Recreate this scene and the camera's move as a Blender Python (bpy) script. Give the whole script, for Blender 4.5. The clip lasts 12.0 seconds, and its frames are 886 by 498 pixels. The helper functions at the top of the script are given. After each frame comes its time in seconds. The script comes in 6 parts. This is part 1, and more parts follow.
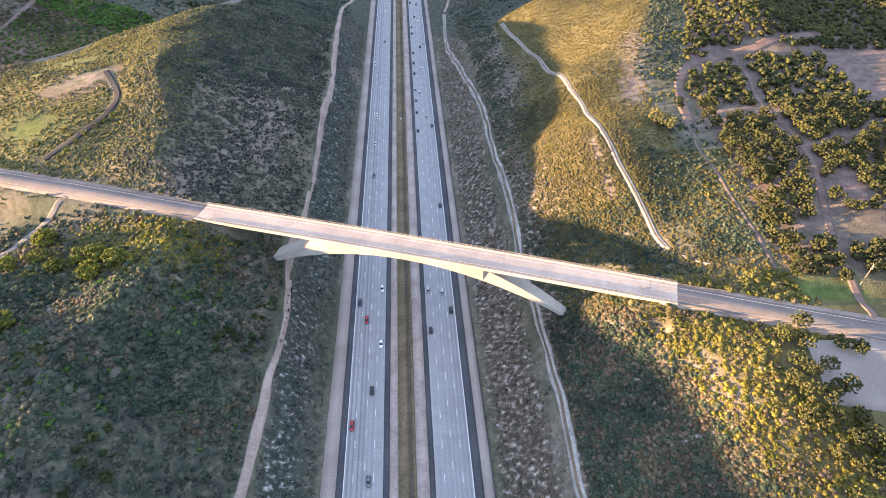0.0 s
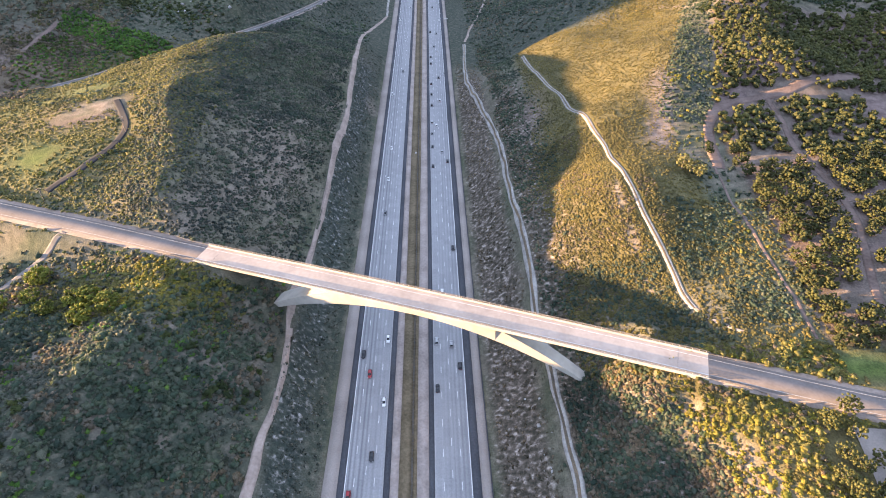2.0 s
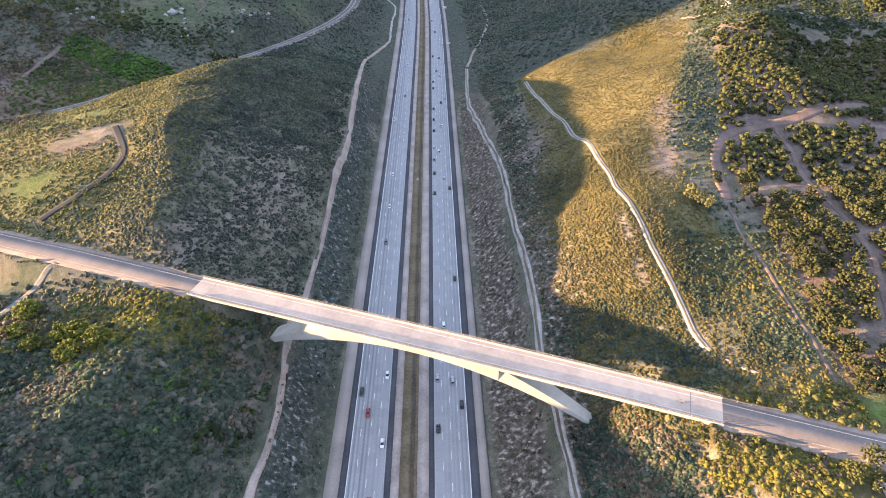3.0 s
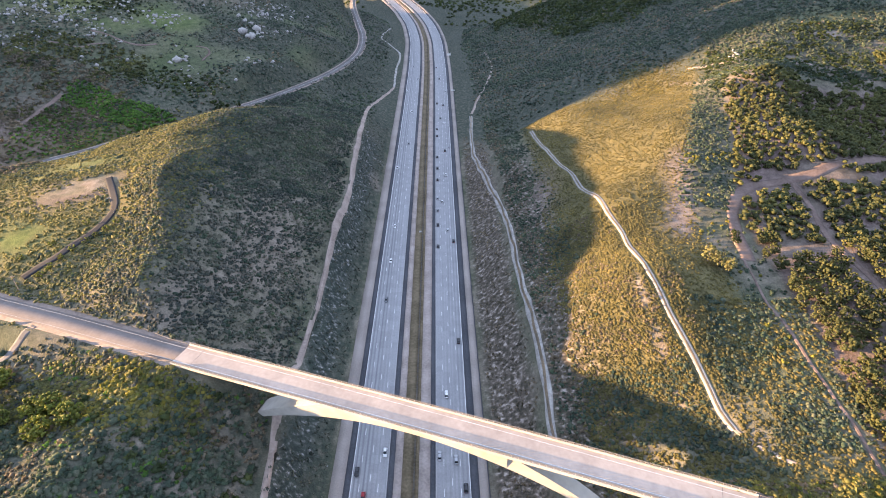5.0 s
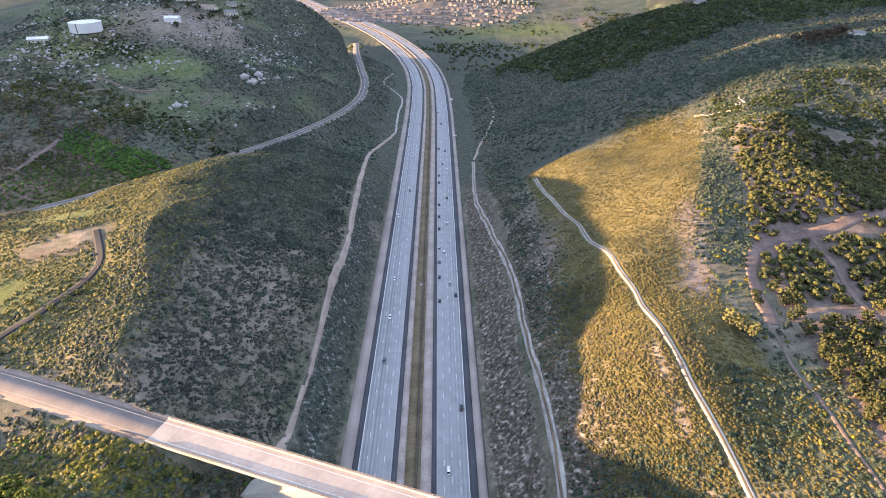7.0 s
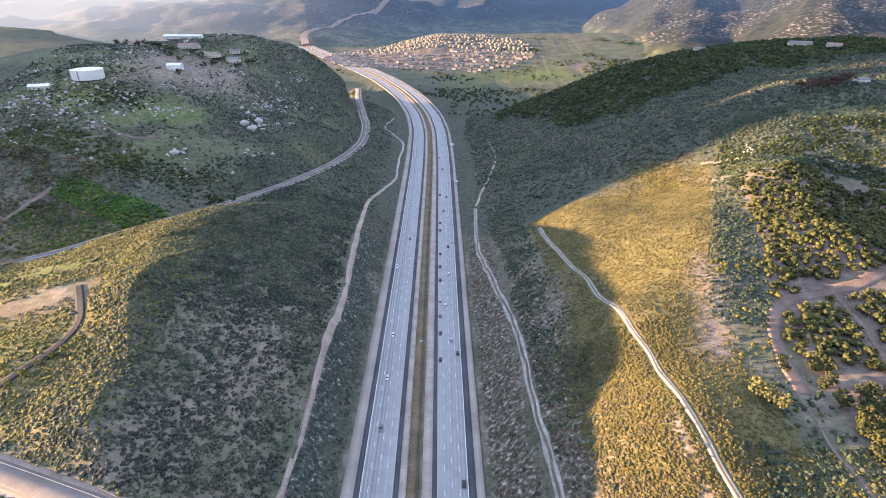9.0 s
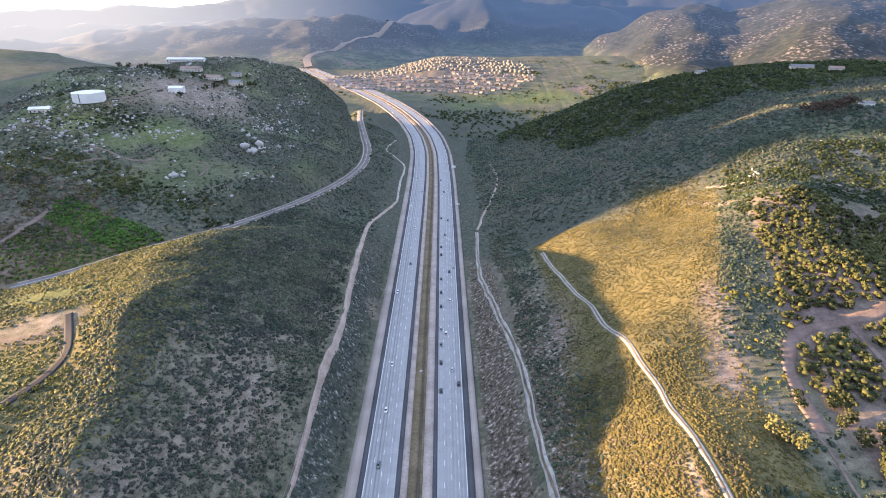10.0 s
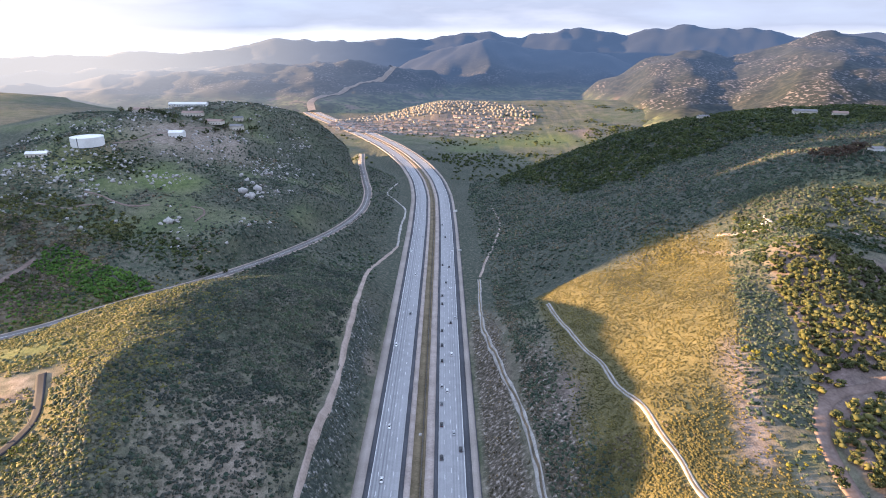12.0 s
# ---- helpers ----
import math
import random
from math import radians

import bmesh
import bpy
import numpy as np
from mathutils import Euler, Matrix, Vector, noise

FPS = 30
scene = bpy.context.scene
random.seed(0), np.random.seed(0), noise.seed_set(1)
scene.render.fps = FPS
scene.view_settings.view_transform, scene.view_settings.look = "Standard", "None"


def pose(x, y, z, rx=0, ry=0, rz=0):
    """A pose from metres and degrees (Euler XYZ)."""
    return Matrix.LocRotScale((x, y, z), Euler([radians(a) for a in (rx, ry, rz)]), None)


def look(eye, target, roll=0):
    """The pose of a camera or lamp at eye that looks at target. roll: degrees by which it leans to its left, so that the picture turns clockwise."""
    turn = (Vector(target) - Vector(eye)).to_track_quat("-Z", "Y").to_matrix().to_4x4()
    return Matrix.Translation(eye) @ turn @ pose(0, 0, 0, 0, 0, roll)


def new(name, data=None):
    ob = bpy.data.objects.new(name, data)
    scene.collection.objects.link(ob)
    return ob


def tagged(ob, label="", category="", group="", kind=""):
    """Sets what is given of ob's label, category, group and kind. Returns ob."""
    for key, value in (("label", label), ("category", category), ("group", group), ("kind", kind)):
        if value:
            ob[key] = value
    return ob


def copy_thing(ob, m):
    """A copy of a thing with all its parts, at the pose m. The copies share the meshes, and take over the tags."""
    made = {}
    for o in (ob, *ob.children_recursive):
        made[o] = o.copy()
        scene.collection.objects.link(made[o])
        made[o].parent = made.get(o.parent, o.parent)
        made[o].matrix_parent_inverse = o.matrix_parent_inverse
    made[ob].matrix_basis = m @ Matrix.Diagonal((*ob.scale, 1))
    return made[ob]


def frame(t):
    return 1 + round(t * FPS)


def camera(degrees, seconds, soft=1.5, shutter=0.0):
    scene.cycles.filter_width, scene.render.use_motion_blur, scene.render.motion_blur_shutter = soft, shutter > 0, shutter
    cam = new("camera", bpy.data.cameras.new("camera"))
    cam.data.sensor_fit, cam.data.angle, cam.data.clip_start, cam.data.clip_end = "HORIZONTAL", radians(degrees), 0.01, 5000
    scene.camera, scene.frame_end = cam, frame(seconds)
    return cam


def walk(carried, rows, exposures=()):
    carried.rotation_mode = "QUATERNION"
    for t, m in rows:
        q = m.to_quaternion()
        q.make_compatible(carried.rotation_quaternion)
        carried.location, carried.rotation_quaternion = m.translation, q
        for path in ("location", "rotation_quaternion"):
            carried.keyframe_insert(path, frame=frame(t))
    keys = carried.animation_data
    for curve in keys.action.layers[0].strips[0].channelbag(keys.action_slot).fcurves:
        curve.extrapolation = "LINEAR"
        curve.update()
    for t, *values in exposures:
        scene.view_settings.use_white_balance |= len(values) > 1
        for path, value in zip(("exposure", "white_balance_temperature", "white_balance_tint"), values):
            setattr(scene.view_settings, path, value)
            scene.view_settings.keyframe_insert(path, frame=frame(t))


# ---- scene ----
# the camera: a level flight along the freeway that slowly raises its gaze
cam = camera(77.3, 12.0, soft=1.0)
PATH = [
    (0, (-0.062, -1.802, 215.96), (-0.063, -0.315, 214.623), -0.1),
    (0.5, (0.815, 3.933, 215.93), (0.79, 5.421, 214.594), 0.0),
    (1, (1.485, 9.808, 216.023), (1.445, 11.296, 214.688), 0.0),
    (1.5, (1.813, 15.474, 216.139), (1.762, 16.984, 214.829), 0.1),
    (2, (1.78, 20.966, 216.253), (1.722, 22.498, 214.969), 0.2),
    (2.5, (1.864, 26.446, 216.412), (1.801, 27.999, 215.153), 0.2),
    (3, (1.686, 31.629, 216.644), (1.618, 33.203, 215.412), 0.2),
    (5, (0.421, 52.674, 216.765), (0.338, 54.327, 215.642), 0.3),
    (5.5, (0.161, 57.782, 216.673), (0.076, 59.454, 215.579), 0.3),
    (6, (-0.144, 62.948, 216.64), (-0.232, 64.638, 215.574), 0.3),
    (6.5, (-0.494, 67.982, 216.67), (-0.585, 69.689, 215.632), 0.3),
    (7, (-0.897, 73.302, 216.765), (-0.99, 75.026, 215.757), 0.3),
    (9, (-1.729, 93.535, 216.969), (-1.832, 95.326, 216.085), 0.2),
    (9.5, (-1.784, 98.655, 216.94), (-1.893, 100.461, 216.088), 0.2),
    (10, (-1.823, 103.593, 216.959), (-1.934, 105.415, 216.14), 0.2),
    (10.5, (-1.822, 108.561, 217.057), (-1.937, 110.397, 216.271), 0.2),
    (11, (-1.891, 113.591, 217.137), (-2.009, 115.44, 216.385), 0.2),
    (11.5, (-2.192, 118.668, 217.126), (-2.312, 120.53, 216.407), 0.2),
    (12, (-2.633, 123.804, 217.22), (-2.754, 125.679, 216.534), 0.2),
]
walk(cam, [(t, look(eye, target, roll)) for t, eye, target, roll in PATH], exposures=[(0, 2.77, 6560, 15), (3, 2.73, 6560, 15), (6, 2.67, 6560, 15), (9, 2.8, 6560, 15), (11, 2.79, 6560, 15), (12, 2.71, 6560, 15)])

# ---- light: a low sun from the west under a broken cloud deck ----
SUN_AZIMUTH, SUN_HEIGHT = 91.0, 4.0  # degrees west of straight ahead, degrees above the horizon
sun_way = Vector((-math.sin(radians(SUN_AZIMUTH)) * math.cos(radians(SUN_HEIGHT)), math.cos(radians(SUN_AZIMUTH)) * math.cos(radians(SUN_HEIGHT)), math.sin(radians(SUN_HEIGHT))))
sun = new("sun", bpy.data.lights.new("sun", "SUN"))
sun.data.energy, sun.data.angle, sun.data.color = 5.0, radians(0.9), (1.0, 0.65, 0.34)
sun.rotation_euler = (-sun_way).to_track_quat("-Z", "Y").to_euler()

world = bpy.data.worlds.new("sky")
scene.world = world
world.use_nodes = True
wn, wl = world.node_tree.nodes, world.node_tree.links
wn.clear()
sky = wn.new("ShaderNodeTexSky")
sky.sky_type, sky.sun_disc = "NISHITA", False
sky.sun_elevation, sky.sun_rotation = radians(12.0), radians(-SUN_AZIMUTH)
sky.air_density, sky.dust_density, sky.ozone_density = 1.0, 2.0, 1.5
where = wn.new("ShaderNodeTexCoord")
stretch = wn.new("ShaderNodeMapping")
stretch.inputs["Scale"].default_value = (1.3, 1.3, 7.0)
puffs = wn.new("ShaderNodeTexNoise")
puffs.inputs["Scale"].default_value, puffs.inputs["Detail"].default_value, puffs.inputs["Roughness"].default_value = 1.7, 8.0, 0.55
split = wn.new("ShaderNodeSeparateXYZ")


def sky_ramp(*stops):
    r = wn.new("ShaderNodeValToRGB")
    while len(r.color_ramp.elements) < len(stops):
        r.color_ramp.elements.new(0.5)
    for e, (p, c) in zip(r.color_ramp.elements, stops):
        e.position, e.color = p, (*c, 1)
    return r


def sky_mix(kind, fac=1.0):
    n = wn.new("ShaderNodeMixRGB")
    n.blend_type = kind
    n.inputs["Fac"].default_value = fac
    return n


# broken cloud: clear near the skyline, closed above, brighter overhead
gather = wn.new("ShaderNodeMath")
gather.operation = "ADD"
lift = sky_ramp((0.0, (0, 0, 0)), (0.012, (0, 0, 0)), (0.034, (0.24, 0.24, 0.24)), (0.5, (0.28, 0.28, 0.28)))
cover = sky_ramp((0.38, (0, 0, 0)), (0.56, (1, 1, 1)))
shade = sky_ramp((0.50, (3.08, 3.33, 3.96)), (0.72, (1.81, 2.11, 2.75)), (0.95, (2.27, 2.72, 3.54)))
overhead = sky_ramp((0.06, (1, 1, 1)), (0.45, (1.68, 1.82, 2.0)))
brighter, cloud_mix, cooler = sky_mix("MULTIPLY"), sky_mix("MIX"), sky_mix("MIX", 0.85)
cooler.inputs["Color2"].default_value = (3.42, 3.92, 4.67, 1)
haze_way = wn.new("ShaderNodeVectorMath")
haze_way.operation = "DOT_PRODUCT"
haze_way.inputs[1].default_value = Vector((-0.80, 0.60, 0.0)).normalized()
haze = sky_ramp((0.86, (0, 0, 0)), (1.0, (1, 1, 1)))
low = sky_ramp((0.0, (1, 1, 1)), (0.16, (0, 0, 0)))
haze_share, hazy = sky_mix("MULTIPLY"), sky_mix("MIX")
hazy.inputs["Color2"].default_value = (4.75, 4.62, 4.58, 1)
back = wn.new("ShaderNodeBackground")
back.inputs["Strength"].default_value = 0.05
out = wn.new("ShaderNodeOutputWorld")
for a, b in (
    (where.outputs["Generated"], stretch.inputs["Vector"]), (stretch.outputs["Vector"], puffs.inputs["Vector"]), (where.outputs["Generated"], split.inputs[0]),
    (split.outputs["Z"], lift.inputs["Fac"]), (puffs.outputs["Fac"], gather.inputs[0]), (lift.outputs["Color"], gather.inputs[1]),
    (gather.outputs[0], cover.inputs["Fac"]), (gather.outputs[0], shade.inputs["Fac"]), (split.outputs["Z"], overhead.inputs["Fac"]),
    (shade.outputs["Color"], brighter.inputs["Color1"]), (overhead.outputs["Color"], brighter.inputs["Color2"]),
    (cover.outputs["Color"], cloud_mix.inputs["Fac"]), (sky.outputs["Color"], cooler.inputs["Color1"]), (cooler.outputs["Color"], cloud_mix.inputs["Color1"]), (brighter.outputs["Color"], cloud_mix.inputs["Color2"]),
    (where.outputs["Generated"], haze_way.inputs[0]), (haze_way.outputs["Value"], haze.inputs["Fac"]), (split.outputs["Z"], low.inputs["Fac"]),
    (haze.outputs["Color"], haze_share.inputs["Color1"]), (low.outputs["Color"], haze_share.inputs["Color2"]),
    (haze_share.outputs["Color"], hazy.inputs["Fac"]), (cloud_mix.outputs["Color"], hazy.inputs["Color1"]),
    (hazy.outputs["Color"], back.inputs["Color"]), (back.outputs["Background"], out.inputs["Surface"]),
):
    wl.new(a, b)

# ---- materials ----
class Nodes:
    """A node material under construction."""

    def __init__(self, name, rough_value=0.9):
        self.m = bpy.data.materials.new(name)
        self.m.use_nodes = True
        self.t = self.m.node_tree
        self.b = self.t.nodes["Principled BSDF"]
        self.b.inputs["Roughness"].default_value = rough_value
        self.b.inputs["Specular IOR Level"].default_value = 0.25

    def node(self, kind, **values):
        n = self.t.nodes.new(kind)
        for key, value in values.items():
            n.inputs[key.replace("_", " ")].default_value = value
        return n

    def link(self, a, b):
        self.t.links.new(a, b)

    def place(self, scale=(1, 1, 1)):
        g = self.node("ShaderNodeNewGeometry")
        v = self.node("ShaderNodeVectorMath")
        v.operation = "MULTIPLY"
        v.inputs[1].default_value = scale
        self.link(g.outputs["Position"], v.inputs[0])
        return v.outputs[0]

    def noise(self, scale, detail=4.0, vector=None, stretch=(1, 1, 1)):
        n = self.node("ShaderNodeTexNoise", Scale=scale, Detail=detail)
        self.link(vector or self.place(stretch), n.inputs["Vector"])
        return n.outputs["Fac"]

    def ramp(self, fac, *stops):
        r = self.node("ShaderNodeValToRGB")
        while len(r.color_ramp.elements) < len(stops):
            r.color_ramp.elements.new(0.5)
        for e, (p, c) in zip(r.color_ramp.elements, stops):
            e.position, e.color = p, (*c, 1) if len(c) == 3 else c
        self.link(fac, r.inputs["Fac"])
        return r.outputs["Color"]

    def mix(self, fac, a, b, kind="MIX"):
        n = self.node("ShaderNodeMixRGB")
        n.blend_type = kind
        for value, slot in ((fac, "Fac"), (a, "Color1"), (b, "Color2")):
            if isinstance(value, (int, float)):
                n.inputs[slot].default_value = value
            elif isinstance(value, tuple):
                n.inputs[slot].default_value = (*value, 1)
            else:
                self.link(value, n.inputs[slot])
        return n.outputs["Color"]

    def attribute(self, name):
        n = self.node("ShaderNodeAttribute")
        n.attribute_name = name
        return n.outputs["Fac"]

    def island(self):
        return self.node("ShaderNodeNewGeometry").outputs["Random Per Island"]

    def object_random(self):
        return self.node("ShaderNodeObjectInfo").outputs["Random"]

    def bump(self, fac, strength, distance):
        n = self.node("ShaderNodeBump", Strength=strength, Distance=distance)
        self.link(fac, n.inputs["Height"])
        self.link(n.outputs["Normal"], self.b.inputs["Normal"])

    def done(self, colour):
        if isinstance(colour, tuple):
            self.b.inputs["Base Color"].default_value = (*colour, 1)
        else:
            self.link(colour, self.b.inputs["Base Color"])
        return self.m


def grainy(name, dark, light, scale, rough_value=0.9, bump=0.3, distance=0.05, blotch=0.05):
    """A rough mineral surface: grain over large soft stains."""
    n = Nodes(name, rough_value)
    fine, wide = n.noise(scale, 6), n.noise(blotch, 3)
    colour = n.ramp(fine, (0.3, dark), (0.7, light))
    colour = n.mix(0.35, colour, n.ramp(wide, (0.35, tuple(c * 0.72 for c in dark)), (0.65, tuple(min(1, c * 1.15) for c in light))))
    n.bump(fine, bump, distance)
    return n.done(colour)


def leafy(name, *stops, wide_scale=0.035, patch=(0.5, 0.5, 0.5)):
    """Foliage: every clump takes a tone of its own, drifting over the slope."""
    n = Nodes(name, 0.75)
    tone = n.ramp(n.island(), *[(k / (len(stops) - 1), c) for k, c in enumerate(stops)])
    drift = n.ramp(n.noise(wide_scale, 3), (0.35, (0.68, 0.72, 0.74)), (0.65, (1.22, 1.18, 1.06)))
    colour = n.mix(1.0, tone, drift, "MULTIPLY")
    colour = n.mix(1.0, colour, n.ramp(n.noise(0.13, 3), (0.34, (0.74, 0.77, 0.77)), (0.5, (1.0, 1.0, 1.0)), (0.68, (1.26, 1.2, 1.12))), "MULTIPLY")
    colour = n.mix(1.0, colour, n.ramp(n.noise(3.6, 4), (0.32, (0.64, 0.66, 0.65)), (0.68, (1.34, 1.31, 1.28))), "MULTIPLY")
    through_leaf = n.node("ShaderNodeBsdfTranslucent")
    both = n.node("ShaderNodeMixShader")
    both.inputs["Fac"].default_value = 0.3
    n.link(n.mix(1.0, colour, (1.5, 1.5, 1.15), "MULTIPLY"), through_leaf.inputs["Color"])
    n.link(n.b.outputs["BSDF"], both.inputs[1])
    n.link(through_leaf.outputs["BSDF"], both.inputs[2])
    n.link(both.outputs["Shader"], n.t.nodes["Material Output"].inputs["Surface"])
    return n.done(colour)


def ground_material():
    """Slopes of dry soil and grass; attributes laid on the sheet say what grows where, some with sun or shade painted
    in.
    """
    n = Nodes("hill_ground", 0.95)
    fine, mid, wide = n.noise(1.4, 8), n.noise(0.22, 5), n.noise(0.03, 4)
    soil = n.ramp(mid, (0.32, (0.155, 0.125, 0.098)), (0.68, (0.30, 0.25, 0.205)))
    green = n.ramp(mid, (0.32, (0.045, 0.06, 0.036)), (0.68, (0.115, 0.12, 0.075)))
    gold = n.ramp(mid, (0.32, (0.086, 0.077, 0.032)), (0.68, (0.152, 0.131, 0.058)))
    lush = n.ramp(mid, (0.32, (0.062, 0.105, 0.022)), (0.68, (0.135, 0.185, 0.042)))
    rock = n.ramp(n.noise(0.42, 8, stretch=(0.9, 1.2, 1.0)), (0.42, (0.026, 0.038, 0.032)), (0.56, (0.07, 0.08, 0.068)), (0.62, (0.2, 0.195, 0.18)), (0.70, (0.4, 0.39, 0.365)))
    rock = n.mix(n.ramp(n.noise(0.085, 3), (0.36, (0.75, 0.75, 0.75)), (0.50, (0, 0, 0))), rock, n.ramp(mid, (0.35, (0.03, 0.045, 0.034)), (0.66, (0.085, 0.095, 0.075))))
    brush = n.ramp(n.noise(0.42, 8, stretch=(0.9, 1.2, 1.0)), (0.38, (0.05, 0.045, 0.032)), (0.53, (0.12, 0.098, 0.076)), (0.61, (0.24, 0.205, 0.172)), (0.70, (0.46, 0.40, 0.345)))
    earth = n.ramp(mid, (0.32, (0.125, 0.09, 0.082)), (0.68, (0.225, 0.168, 0.15)))
    # dark cover: leaf litter, and shade painted on the far east hillside
    litter_shade = n.ramp(n.noise(0.32, 8), (0.34, (0.030, 0.042, 0.032)), (0.52, (0.06, 0.07, 0.05)), (0.70, (0.13, 0.122, 0.092)))
    colour = n.mix(n.ramp(wide, (0.4, (0, 0, 0)), (0.62, (0.55, 0.55, 0.55))), green, soil)
    for name, layer in (("gold", gold), ("lush", lush), ("earth", earth), ("litter_shade", litter_shade), ("pale", soil), ("stony", rock), ("brushy", brush)):
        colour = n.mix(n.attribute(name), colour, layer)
    colour = n.mix(1.0, colour, n.ramp(fine, (0.3, (0.7, 0.7, 0.7)), (0.7, (1.25, 1.25, 1.25))), "MULTIPLY")
    n.bump(fine, 0.7, 0.5)
    return n.done(colour)


def pavement_concrete():
    """Grooved lane concrete with darker wheel tracks and slab joints; u is metres across, v metres along."""
    n = Nodes("lane_concrete", 0.85)
    uv = n.node("ShaderNodeUVMap")
    split = n.node("ShaderNodeSeparateXYZ")
    n.link(uv.outputs["UV"], split.inputs[0])
    stretch = n.node("ShaderNodeVectorMath")
    stretch.operation = "MULTIPLY"
    stretch.inputs[1].default_value = (1.0, 0.012, 0)
    n.link(uv.outputs["UV"], stretch.inputs[0])
    streak = n.noise(0.9, 4, stretch.outputs[0])
    fine = n.noise(1.5, 6)
    slab = n.node("ShaderNodeVectorMath")
    slab.operation = "MULTIPLY"
    slab.inputs[1].default_value = (1 / 3.66, 1 / 4.6, 0)
    n.link(uv.outputs["UV"], slab.inputs[0])
    tone = n.node("ShaderNodeTexWhiteNoise")
    snap = n.node("ShaderNodeVectorMath")
    snap.operation = "FLOOR"
    n.link(slab.outputs[0], snap.inputs[0])
    n.link(snap.outputs[0], tone.inputs["Vector"])
    colour = n.ramp(streak, (0.3, (0.245, 0.245, 0.245)), (0.7, (0.305, 0.305, 0.305)))
    colour = n.mix(0.12, colour, n.ramp(tone.outputs["Value"], (0.0, (0.2, 0.2, 0.21)), (1.0, (0.5, 0.5, 0.5))))
    colour = n.mix(n.attribute("worn"), colour, (0.125, 0.13, 0.14))
    colour = n.mix(1.0, colour, n.ramp(fine, (0.3, (0.88, 0.88, 0.88)), (0.7, (1.1, 1.1, 1.1))), "MULTIPLY")
    return n.done(colour)


def glass_material():
    n = Nodes("car_glass", 0.08)
    n.b.inputs["Specular IOR Level"].default_value = 0.5
    return n.done((0.012, 0.015, 0.018))


def paint(name, colour):
    n = Nodes(name, 0.3)
    n.b.inputs["Coat Weight"].default_value = 0.6
    return n.done(n.mix(n.ramp(n.noise(0.7, 3), (0.4, (0, 0, 0)), (0.7, (0.3, 0.3, 0.3))), colour, tuple(0.75 * c + 0.02 for c in colour)))


